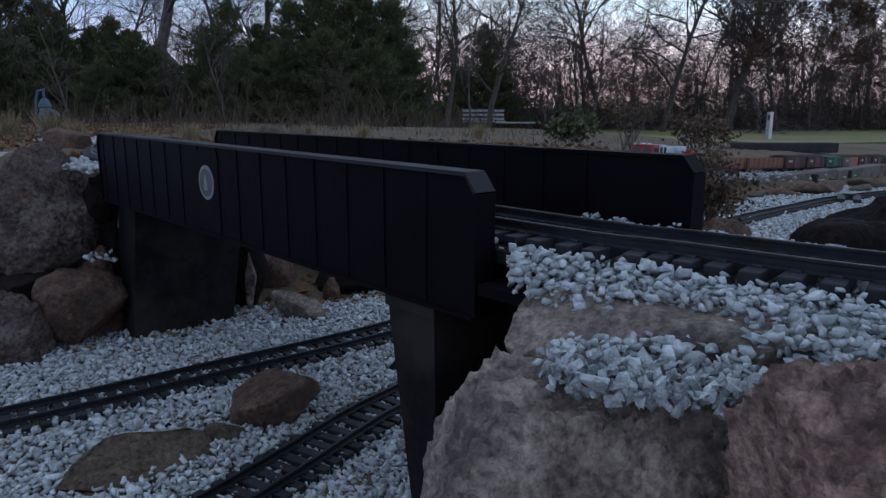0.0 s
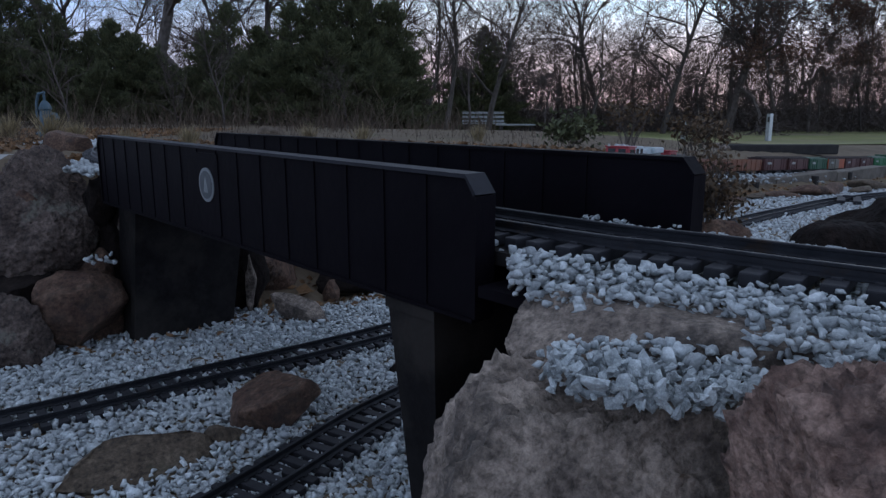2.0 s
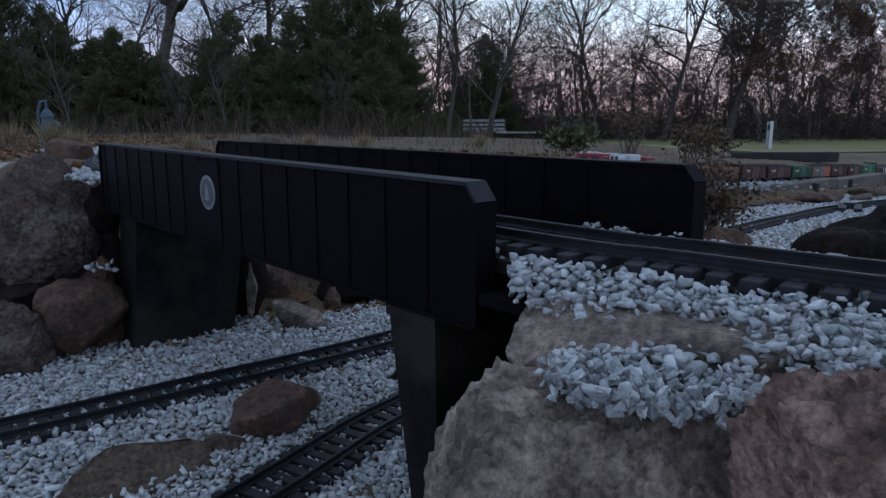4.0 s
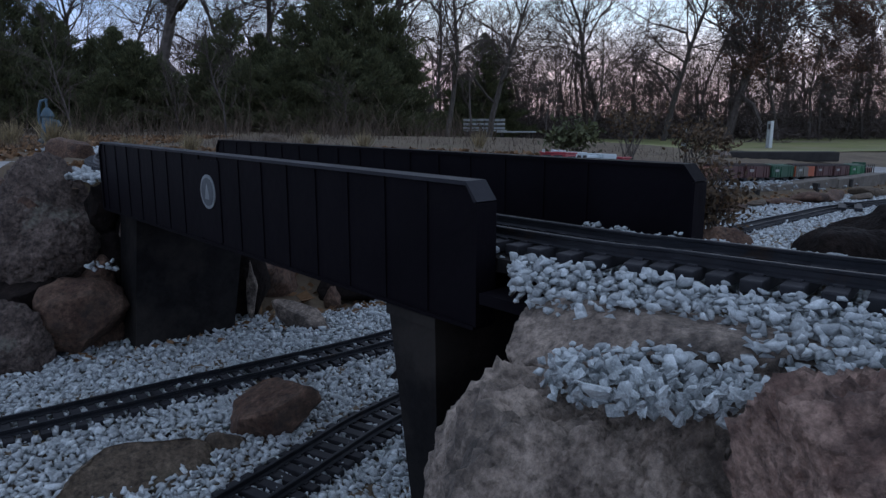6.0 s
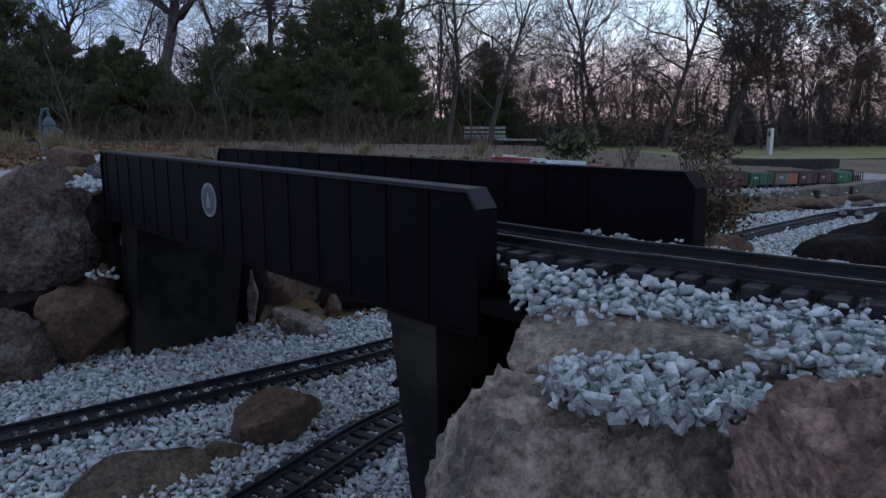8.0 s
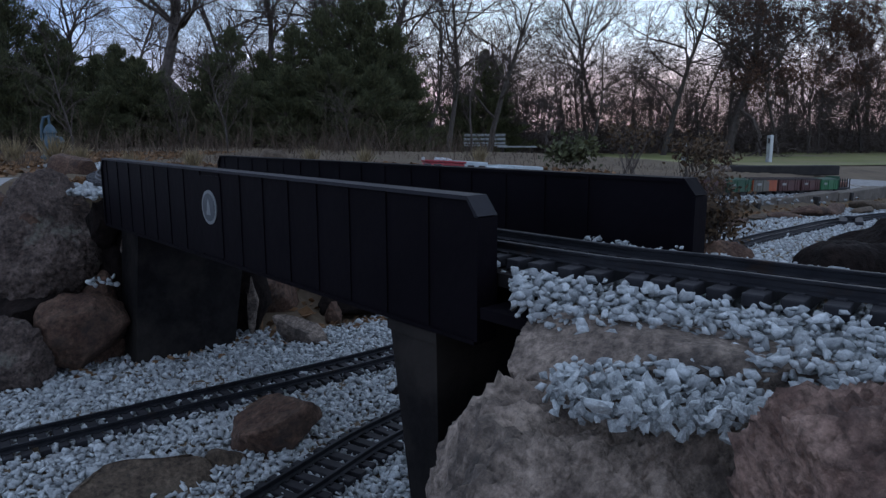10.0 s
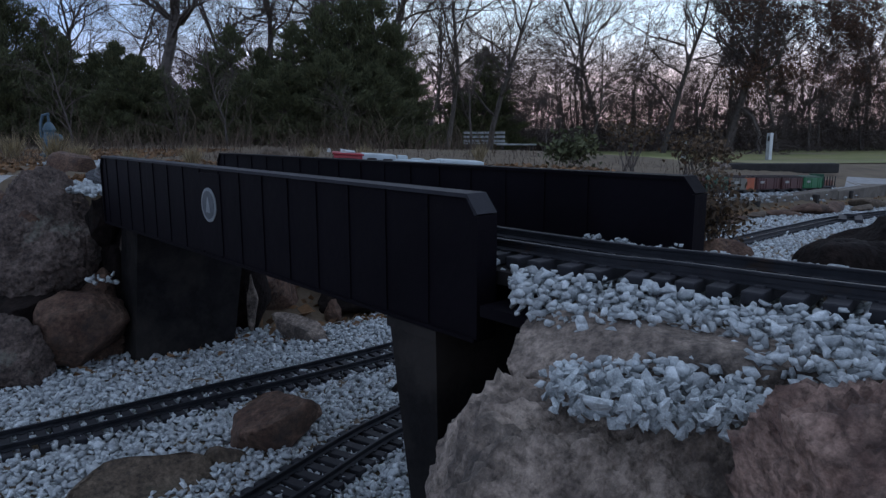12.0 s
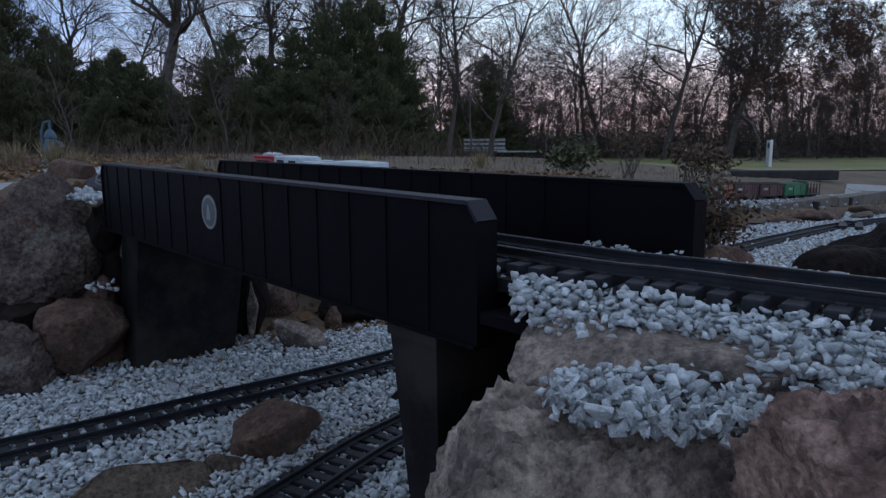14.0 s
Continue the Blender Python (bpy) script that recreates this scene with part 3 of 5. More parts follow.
def seg_distance(x, y, rows):
    p = np.array([r[:2] for r in rows])
    best = np.full(len(x), 1e9)
    for a, b in zip(p[:-1], p[1:]):
        d = b - a
        t = np.clip(((x - a[0]) * d[0] + (y - a[1]) * d[1]) / (d @ d), 0, 1)
        best = np.minimum(best, np.hypot(x - a[0] - t * d[0], y - a[1] - t * d[1]))
    return best


def make_low_gravel():
    rng = np.random.default_rng(5)
    x1, y1 = scatter(rng, -1.4, 0.50, 0.42, 1.9, 0.0064)
    x2, y2 = scatter(rng, 0.3, 3.4, 1.3, 4.0, 0.0115)
    for name, x, y, lo, hi, seed in (("gravel", x1, y1, 0.0060, 0.0108, 1), ("gravel", x2, y2, 0.009, 0.014, 2)):
        v = valley(x, y)
        ok = (v < np.where(x < 0.35, 0.75, 0.42)) & (v > -0.33 - 0.06 * np.sin(x * 9)) & ~((name == "gravel") & (y < 0.30))
        if seed == 1:
            ok &= ~((x > 0.30) & (y > 1.5))
        x, y = x[ok], y[ok]
        z = ground_z(x, y)
        low = z < 0.05
        x, y, z = x[low], y[low], z[low]
        z = z + rng.uniform(-0.001, 0.006, len(x))
        if seed == 1:
            more = rng.random(len(x)) < 0.55
            x, y, z = np.concatenate([x, x[more] + rng.uniform(-0.004, 0.004, more.sum())]), np.concatenate([y, y[more] + rng.uniform(-0.004, 0.004, more.sum())]), np.concatenate([z, z[more] + 0.004])
        d = np.minimum(seg_distance(x, y, line_points(LOW_A, 0.05)), seg_distance(x, y, line_points(LOW_B, 0.05)))
        z = z - 0.0005 * (d < 0.06)
        ob = gravel_mesh("gravel", np.stack([x, y, z], 1), np.clip(rng.lognormal(math.log((lo + hi) * 0.5), 0.30, len(x)), lo * 0.7, hi * 1.6), seed, M_GRAVEL_LIT)
        tagged(ob, "white crushed limestone gravel round the low tracks", "gravel", kind="stuff")


def bank_z(x, y):
    """Top of the near bank's ballast: full under the track, lower on the ledge in front."""
    s, w = sw(x, y)
    return 0.300 - 0.026 * smooth01(0.015, -0.075, w - 0.10 * 0) - 0.010 * smooth01(0.1, 0.2, w)


def make_bank_gravel():
    rng = np.random.default_rng(11)
    bank = tagged(new("ballast"), "loose white limestone chips heaped along the upper track", "gravel", kind="stuff")
    shapes = []
    for k, (v, f) in enumerate(stone_shapes(30, 77, 2)):
        shapes.append(Geo().add(v, f).mesh("chip", M_GRAVEL))
    px, py = [], []
    x, y = scatter(rng, -0.02, 0.75, 0.19, 0.9, 0.0047)
    s, w = sw(x, y)
    d = seg_distance(x, y, line_points(UPPER, 0.03))
    # the shoulder of the track, and the pocket on the ledge
    shoulder = (s < 0.012 + 0.01 * np.sin(w * 80)) & (w > -0.055 - 0.02 * np.sin(s * 22)) & (w < 0.26) & (y > 0.393 - 0.50 * (x - 0.05)) & ((w > 0.016) | (x > 0.041 + 0.1 * (y - 0.38)))
    pocket = ((x - 0.098) / 0.050) ** 2 + ((y - 0.304 + 0.12 * (x - 0.098)) / 0.036) ** 2 < 1
    right = (x > 0.150) & (y > 0.245) & (y < 0.400 - 0.50 * (x - 0.05)) & (x - 0.150 > (0.31 - y) * 0.6)
    ok = shoulder | pocket | right
    x, y, s, w, d, pocket, right = x[ok], y[ok], s[ok], w[ok], d[ok], pocket[ok], right[ok]
    top = np.where(d < 0.048, 0.297, np.where(d < 0.09, 0.3015 - 0.12 * (d - 0.048), 0.2965 - 0.16 * (d - 0.09)))
    top = np.where(pocket, 0.281, np.maximum(top, 0.284))
    P, S = [], []
    for lay, (dz, lift) in enumerate(((-0.006, 0.0), (0.0, 0.004))):
        keep = rng.random(len(x)) < (1.0 if lay == 0 else 0.85)
        keep &= (lay == 0) | (d > 0.05)
        P.append(np.stack([x + rng.uniform(-0.004, 0.004, len(x)), y + rng.uniform(-0.004, 0.004, len(x)), top + dz + rng.uniform(-0.002, lift + 0.001, len(x))], 1)[keep])
        S.append(np.clip(rng.lognormal(math.log(0.0057), 0.33, keep.sum()), 0.0030, 0.0110))
    P, S = np.concatenate(P), np.concatenate(S)
    near = (P[:, 0] > 0.0) & (P[:, 0] < 0.27) & (P[:, 1] < 0.42) & (P[:, 2] > 0.272)
    ids = np.nonzero(near)[0]
    ids = ids[np.argsort(np.hypot(P[ids, 0], P[ids, 1]))][:300]
    R = turns(rng, len(ids))
    for r, i in zip(R, ids):
        ob = new("chip", shapes[int(rng.integers(0, len(shapes)))])
        ob.parent = bank
        ob.matrix_basis = Matrix.LocRotScale(P[i], Matrix(r.tolist()).to_quaternion(), (S[i], S[i], S[i] * 0.85))
    rest = np.ones(len(P), bool)
    rest[ids] = False
    ob = gravel_mesh("chips", P[rest], S[rest], 21, M_GRAVEL_J, 2)
    ob.parent = bank
    tagged(ob, kind="stuff")
    # the far abutment, and the heap by the far girder
    x, y = scatter(rng, -1.6, -0.4, 1.1, 2.1, 0.012)
    s, w = sw(x, y)
    ok = (s > 0.88) & (s < 1.16) & (w > -0.035) & (w < 0.20)
    P = np.stack([x[ok], y[ok], np.full(ok.sum(), 0.297) + rng.uniform(-0.003, 0.004, ok.sum())], 1)
    ob = gravel_mesh("gravel", P, rng.uniform(0.010, 0.018, len(P)), 23, M_GRAVEL_J)
    tagged(ob, "white limestone ballast beyond the bridge", "gravel", kind="stuff")
    # loose chips along the foot of the far girder, and a few fallen on the stone by the pier
    n = 24
    a = rng.uniform(-0.055, 0.04, n)
    P = np.array([bp(q, rng.uniform(0.162, 0.186), rng.uniform(0.2995, 0.304)) for q in a])
    ob = gravel_mesh("gravel", P, rng.uniform(0.004, 0.009, n), 25, M_GRAVEL_J)
    tagged(ob, "loose white chips along the bridge girder", "gravel", kind="stuff")
    P = np.stack([rng.normal(-0.588, 0.014, 16), rng.normal(1.135, 0.012, 16), rng.uniform(0.144, 0.156, 16)], 1)
    ob = gravel_mesh("gravel", P, rng.uniform(0.007, 0.014, 16), 26, M_GRAVEL_J)
    tagged(ob, "white chips fallen on a brown stone", "gravel", kind="stuff")


def make_train_gravel():
    rng = np.random.default_rng(15)
    i = rng.integers(0, len(TRAIN_PTS), 16000)
    p = TRAIN_PTS[i]
    off = rng.normal(0, 0.075, (len(i), 2))
    P = np.stack([p[:, 0] + off[:, 0], p[:, 1] + off[:, 1], p[:, 2] - 0.018 + 0.022 * smooth01(0.05, 0.10, np.hypot(off[:, 0], off[:, 1])) - 0.16 * np.maximum(np.hypot(off[:, 0], off[:, 1]) - 0.12, 0) + rng.uniform(-0.003, 0.005, len(i))], 1)
    ob = gravel_mesh("gravel", P, rng.uniform(0.014, 0.028, len(P)), 31, M_GRAVEL_J)
    tagged(ob, "white limestone ballast under the train's track", "gravel", kind="stuff")


# ---- the bridge ----
def make_bridge():
    br = tagged(new("bridge"), "black plate-girder model railway bridge of painted wood", "bridge")

    def girder(w0, w1, s0, s1, z0, z1, z2, seal):
        """z1 is the height of the top at the near end, z2 at the far end."""
        c = 0.5 * (w0 + w1)
        ch = 0.0118
        base = Geo()
        web = 0.5 * (w1 - w0) - 0.0028
        base.prism([(s0, z0), (s1, z0), (s1, z2 - ch), (s1 - ch * 0.7, z2), (s0 + ch * 0.7, z1), (s0, z1 - ch)], c - web, c + web, lambda u, h, k: bp(u, k, h))
        gd = part("girder", base, M_BLACK, br)
        t = 0.003
        # the near girder's upper flanges carry painted skylight, the far one's stay plain black
        topping = M_BLACK_SKYLIT if seal else M_BLACK
        g = Geo()
        g.prism([(s0 + ch * 0.7, z1), (s1 - ch * 0.7, z2), (s1 - ch * 0.7, z2 + t), (s0 + ch * 0.7, z1 + t)], w0, w1, lambda u, h, k: bp(u, k, h))
        part("top_flange", g, topping, gd)
        for e, q, zt in ((s0, 1, z1), (s1, -1, z2)):
            g = Geo().prism([(e + q * ch * 0.7, zt + t), (e + q * ch * 0.7, zt), (e, zt - ch), (e - q * t, zt - ch + 0.001)], w0, w1, lambda u, h, k: bp(u, k, h))
            part("corner_flange", g, topping, gd)
            g = Geo().prism([(e - q * t, zt - ch), (e, zt - ch), (e, z0), (e - q * t, z0)], w0, w1, lambda u, h, k: bp(u, k, h))
            part("end_flange", g, M_BLACK, gd)
        g = Geo()
        g.prism([(s0, z0 - t), (s1, z0 - t), (s1, z0), (s0, z0)], w0, w1, lambda u, h, k: bp(u, k, h))
        part("bottom_flange", g, M_BLACK, gd)
        for side in (-1, 1):
            wa, wb = (c - web - 0.0011, c - web) if side < 0 else (c + web, c + web + 0.0011)
            for i in range(16):
                s = 0.050 + 0.0533 * i
                if s > s1 - 0.01:
                    continue
                zt = z1 + (z2 - z1) * s / 0.87
                g = Geo()
                g.prism([(s - 0.0016, z0), (s + 0.0016, z0), (s + 0.0016, zt), (s - 0.0016, zt)], wa, wb, lambda u, h, k: bp(u, k, h))
                part("stiffener", g, M_BLACK, gd)
        if seal:
            sc, zc = seal
            disc = Geo()
            ring = Geo()
            marks = Geo()
            wq = c - web - 0.0012
            # backing plate
            pl = Geo()
            pl.prism([(sc - 0.032, z0 + 0.003), (sc + 0.032, z0 + 0.003), (sc + 0.032, z1 - 0.003), (sc - 0.032, z1 - 0.003)], wq, c - web, lambda u, h, k: bp(u, k, h))
            plate = part("plate", pl, M_BLACK, gd)
            r = 0.0205
            outl = [(sc + r * math.cos(a), zc + r * math.sin(a)) for a in np.linspace(0, 2 * math.pi, 40, endpoint=False)]
            disc.prism(outl, wq - 0.0010, wq, lambda u, h, k: bp(u, k, h))
            part("seal", disc, M_DECAL, plate, "round cream enamel seal with a grey centre")
            for rr in (0.0168,):
                o2 = [(sc + rr * math.cos(a), zc + rr * math.sin(a)) for a in np.linspace(0, 2 * math.pi, 36, endpoint=False)]
                ring.prism(o2, wq - 0.0015, wq - 0.0010, lambda u, h, k: bp(u, k, h))
            part("seal_centre", ring, M_DECALD, plate)
            marks.prism([(sc - 0.006, zc - 0.009), (sc + 0.006, zc - 0.009), (sc + 0.0035, zc + 0.002), (sc, zc + 0.010), (sc - 0.0035, zc + 0.002)], wq - 0.0019, wq - 0.0015, lambda u, h, k: bp(u, k, h))
            for a in np.linspace(0, 2 * math.pi, 22, endpoint=False):
                u0, h0 = sc + 0.0178 * math.cos(a), zc + 0.0178 * math.sin(a)
                marks.prism([(u0 - 0.0007, h0 - 0.001), (u0 + 0.0007, h0 - 0.001), (u0 + 0.0007, h0 + 0.001), (u0 - 0.0007, h0 + 0.001)], wq - 0.0014, wq - 0.0009, lambda u, h, k: bp(u, k, h))
            part("seal_mark", marks, M_DECAL, plate)
        return gd

    girder(-0.010, 0.010, -0.0038, 0.872, 0.251, 0.3526, 0.3564, (0.450, 0.312))
    girder(0.190, 0.210, -0.058, 0.872, 0.251, 0.3582, 0.3560, None)
    g = Geo()
    g.prism([(-0.03, 0.2885), (0.91, 0.2885), (0.91, 0.2985), (-0.03, 0.2985)], 0.013, 0.187, lambda u, h, k: bp(u, k, h))
    part("deck", g, M_BLACK2, br)
    for s in np.linspace(0.02, 0.86, 8):
        g = Geo()
        g.prism([(s - 0.006, 0.262), (s + 0.006, 0.262), (s + 0.006, 0.2885), (s - 0.006, 0.2885)], 0.012, 0.188, lambda u, h, k: bp(u, k, h))
        part("cross_beam", g, M_BLACK, br)
    # piers: tapered walls across the bridge; each row is the foot, then the head, as s from, s to, w from, w to
    for foot, head in (((0.050, 0.070, 0.006, 0.196), (0.042, 0.100, -0.006, 0.200)), ((0.850, 0.930, 0.010, 0.187), (0.842, 0.925, 0.031, 0.226))):
        pier = tagged(new("pier"), "tapered black bridge pier standing in gravel", "bridge pier", "bridge piers")
        g = Geo()
        vs = []
        for z, (sa, sb, wa, wb) in ((-0.04, foot), (0.238, head)):
            vs += [bp(sa, wa, z), bp(sb, wa, z), bp(sb, wb, z), bp(sa, wb, z)]
        g.add(vs, [(0, 1, 2, 3), (4, 5, 6, 7), (0, 1, 5, 4), (1, 2, 6, 5), (2, 3, 7, 6), (3, 0, 4, 7)])
        part("shaft", g, M_BLACK2, pier)
        g = Geo()
        sa, sb, wa, wb = head
        g.prism([(sa - 0.002, 0.238), (sb + 0.002, 0.238), (sb + 0.002, 0.2468), (sa - 0.002, 0.2468)], wa - 0.002, wb + 0.002, lambda u, h, k: bp(u, k, h))
        part("cap", g, M_BLACK2, pier)
    g = Geo()
    g.prism([(-0.075, 0.2700), (-0.012, 0.2700), (-0.012, 0.2780), (-0.075, 0.2780)], -0.012, 0.10, lambda u, h, k: bp(u, k, h))
    tagged(part("bearing_plank", g, M_BLACK), "black painted plank under the bridge end", "plank")


# ---- trees ----
def bare_tree(seed, height, spread, depth=4, least=0.006, thick=0.0125, low=0.22):
    """Trunk and a crown of ever finer bare branches."""
    rng = random.Random(seed)
    trunk, twigs = Geo(), Geo()

    def branch(p, d, length, r, level, geo):
        n = 5 if level < 2 else 4 if level < 3 else 3
        pts, rad = [p.copy()], [r]
        q, dd = p.copy(), d.copy()
        for i in range(n):
            k = 0.13 if level == 0 else 0.30
            dd = (dd + Vector((rng.gauss(0, k), rng.gauss(0, k), rng.gauss(0.05, k * 0.7)))).normalized()
            q = q + dd * (length / n)
            pts.append(q.copy())
            rad.append(r * (1 - 0.75 * (i + 1) / n))
        geo.tube(pts, rad, (7, 5, 4, 3, 3)[level], False)
        if level >= depth:
            return
        kids = (13, 8, 6, 5)[level]
        for i in range(kids):
            t = rng.uniform(0.26 if level else low, 1.0)
            k = min(int(t * n), n - 1)
            a = pts[k].lerp(pts[k + 1], t * n - k)
            side = Vector((rng.gauss(0, 1), rng.gauss(0, 1), rng.gauss(0.25, 0.5))).normalized()
            nd = (dd * rng.uniform(0.35, 0.9) + side * spread).normalized()
            branch(a, nd, length * rng.uniform(0.36, 0.58), max(r * (1 - 0.7 * t) * rng.uniform(0.45, 0.65), least), level + 1, twigs if level or depth < 3 else trunk)

    branch(Vector((0, 0, -0.1)), Vector((rng.gauss(0, 0.05), rng.gauss(0, 0.05), 1)).normalized(), height, height * thick, 0, trunk)
    return trunk, twigs


def leaf_quads(rng, centres, dirs, length, width):
    """Narrow folded sprays at centres, pointing along dirs."""
    n = len(centres)
    side = np.cross(dirs, rng.normal(size=(n, 3)))
    side /= np.linalg.norm(side, axis=1)[:, None] + 1e-9
    L = length * rng.uniform(0.6, 1.3, n)[:, None]
    W = width * rng.uniform(0.6, 1.3, n)[:, None]
    a = centres - dirs * L * 0.5
    b = centres + side * W * 0.5
    c = centres + dirs * L * 0.5
    d = centres - side * W * 0.5
    v = np.stack([a, b, c, d], 1).reshape(-1, 3)
    f = np.arange(4 * n).reshape(n, 4)
    return v, [tuple(r) for r in f.tolist()]


def cedar(seed, height, radius):
    rng = np.random.default_rng(seed)
    trunk, crown = Geo(), Geo()
    trunk.tube([(0, 0, -0.1), (0.03, 0, height * 0.5), (0, 0.02, height * 0.97)], [radius * 0.09, radius * 0.06, 0.01], 7)
    boughs = 230
    cs, ds = [], []
    for i in range(boughs):
        h = rng.uniform(0.02, 1.0) ** 1.1
        R = radius * (1 - h) ** 0.55 * rng.uniform(0.35, 1.22) * (1 + 0.18 * math.sin(h * 19 + seed))
        a = rng.uniform(0, 2 * math.pi)
        root = np.array([0, 0, height * h * 0.94])
        tip = np.array([math.cos(a) * R, math.sin(a) * R, height * h + R * rng.uniform(0.05, 0.45)])
        n = int(50 + 190 * R / radius)
        t = rng.uniform(0.25, 1.0, n) ** 0.7
        c = root + (tip - root) * t[:, None] + rng.normal(0, 0.058 * radius, (n, 3)) * (1.1 - 0.5 * t[:, None])
        dv = (tip - root) / (np.linalg.norm(tip - root) + 1e-6) + np.array([0, 0, 0.7]) + rng.normal(0, 0.38, (n, 3))
        cs.append(c)
        ds.append(dv / np.linalg.norm(dv, axis=1)[:, None])
        if i % 3 == 0:
            trunk.tube([root, root + (tip - root) * 0.85], [0.02, 0.006], 4, False)
    v, f = leaf_quads(rng, np.concatenate(cs), np.concatenate(ds), 0.085, 0.017)
    crown.add(v, f)
    return trunk, crown


def oak_leaves(seed, twigs, per=2, size=0.10):
    rng = np.random.default_rng(seed)
    v = np.concatenate(twigs.v)
    pick = v[rng.integers(0, len(v), int(len(v) * per * 0.1))]
    pick = pick[pick[:, 2] > 0.6]
    c = pick + rng.normal(0, 0.09, pick.shape)
    d = rng.normal(size=c.shape)
    d /= np.linalg.norm(d, axis=1)[:, None]
    g = Geo()
    g.add(*leaf_quads(rng, c, d, size, size * 0.6))
    return g


def at_ground(x, y, lift=0.0):
    return (x, y, float(ground_z(x, y)) + lift)


def make_trees():
    rng = random.Random(42)
    protos = []
    for i, (h, sp) in enumerate(((13, 0.75), (15, 0.65), (11, 0.9), (9, 0.8), (12, 0.6))):
        tr, tw = bare_tree(100 + i, h, sp)
        protos.append((tr.mesh("trunk", M_BARK), tw.mesh("crown", M_TWIG), tw))
    # two stout spreading trees that fork low
    for seed, h, sp, th in ((111, 6.2, 1.05, 0.026), (112, 7.0, 0.9, 0.020)):
        tr, tw = bare_tree(seed, h, sp, 4, 0.006, th, 0.25)
        protos.append((tr.mesh("trunk", M_BARK), tw.mesh("crown", M_TWIG), tw))

    def plant(i, x, y, sc, leaves=None, label="leafless tall woodland tree with fine grey-brown twigs"):
        t = tagged(new("tree"), label, "tree", "woodland trees")
        t.matrix_basis = Matrix.Translation(at_ground(x, y)) @ Matrix.Rotation(rng.uniform(0, 6.28), 4, "Z") @ Matrix.Scale(sc, 4)
        a = new("trunk", protos[i][0])
        a.parent = t
        b = new("crown", protos[i][1])
        b.parent = t
        if leaves:
            c = new("leaves", leaves)
            c.parent = t
        return t

    # the wood behind the lawn
    for k in range(34):
        a = k / 33
        y = 27 + rng.uniform(0, 9)
        x = (-0.62 + 1.36 * a) * y + rng.uniform(-0.6, 0.6)
        plant(k % 5, x, y, rng.uniform(0.36, 0.58))
    # larger bare trees behind the cedars and in the middle
    for i, x, y, sc in ((5, -6.65, 16.0, 1.0), (4, -9.6, 19.0, 0.40), (6, -4.4, 18.5, 0.8), (2, -3.2, 18.0, 0.5), (1, -2.2, 19.0, 0.5), (4, -1.1, 19.0, 0.5), (3, -0.5, 20.0, 0.52), (1, -1.7, 20.0, 0.5), (2, -5.4, 18.5, 0.5),
                        (1, 0.10, 20.0, 0.45), (6, 1.45, 22.0, 0.75), (0, 5.9, 28.0, 0.48), (3, 5.3, 25.0, 0.46), (6, 8.3, 26.0, 0.85),
                        (5, 11.1, 27.0, 1.15)):
        plant(i, x, y, sc)
    lv = oak_leaves(3, protos[3][2], 4.4, 0.13).mesh("leaves", M_OAKLEAF)
    for x, y, sc in ((12.9, 26.5, 0.62), (14.6, 27.5, 0.58), (17.0, 28.0, 0.50)):
        plant(3, x, y, sc, lv, "oak tree still holding rust-brown winter leaves")
    # understorey: a low thicket that closes the wood
    tr, tw = bare_tree(200, 4.2, 1.0)
    m1, m2 = tr.mesh("stem", M_BARK), tw.mesh("crown", M_TWIG)
    for k in range(46):
        a = k / 45
        y = 26.6 + rng.uniform(0, 4)
        x = (-0.35 + 1.1 * a) * y + rng.uniform(-0.5, 0.5)
        t = tagged(new("shrub"), "leafless brown undergrowth at the wood's edge", "shrub", "undergrowth")
        t.matrix_basis = Matrix.Translation(at_ground(x, y)) @ Matrix.Rotation(rng.uniform(0, 6.28), 4, "Z") @ Matrix.Scale(rng.uniform(0.5, 0.85), 4)
        for nm, me in (("stem", m1), ("crown", m2)):
            c = new(nm, me)
            c.parent = t
    # cedars
    ced = []
    for i, (h, r) in enumerate(((3.1, 1.05), (2.4, 0.85), (1.7, 0.92))):
        a, b = cedar(300 + i, h, r)
        ced.append((a.mesh("trunk", M_BARK), b.mesh("crown", M_CEDAR)))
    for i, x, y, h in ((0, -7.45, 12.0, 3.0), (0, -6.95, 12.4, 2.15), (1, -6.45, 12.0, 1.80), (1, -6.02, 12.2, 1.55), (1, -5.56, 12.0, 1.72), (2, -5.15, 11.8, 1.45), (2, -4.72, 11.8, 1.12),
                       (2, -6.2, 11.2, 1.1), (2, -5.4, 11.2, 0.95), (2, -7.0, 11.2, 1.5), (2, -4.35, 11.8, 0.75), (1, -4.0, 12.0, 1.55), (0, -3.66, 12.2, 2.0), (1, -3.2, 12.4, 1.65),
                       (0, -2.63, 12.4, 2.1), (0, -2.15, 12.6, 2.45), (0, -1.70, 12.8, 2.75), (0, -1.25, 12.8, 2.85), (0, -0.88, 12.9, 2.3), (1, -0.55, 12.6, 1.5),
                       (2, -3.3, 11.6, 1.15), (2, -2.6, 11.6, 1.3), (2, -1.9, 11.6, 1.5), (2, -1.15, 11.8, 1.4), (0, 1.62, 26.5, 3.9), (2, 0.8, 27.0, 2.2), (2, 2.3, 27.0, 2.0)):
        t = tagged(new("cedar_tree"), "dense dark green cedar with ragged edges", "tree", "cedars")
        t.matrix_basis = Matrix.Translation(at_ground(x, y)) @ Matrix.Rotation(rng.uniform(0, 6.28), 4, "Z") @ Matrix.Scale(h / (3.1, 2.4, 1.7)[i], 4)
        for nm, me in (("trunk", ced[i][0]), ("crown", ced[i][1])):
            c = new(nm, me)
            c.parent = t
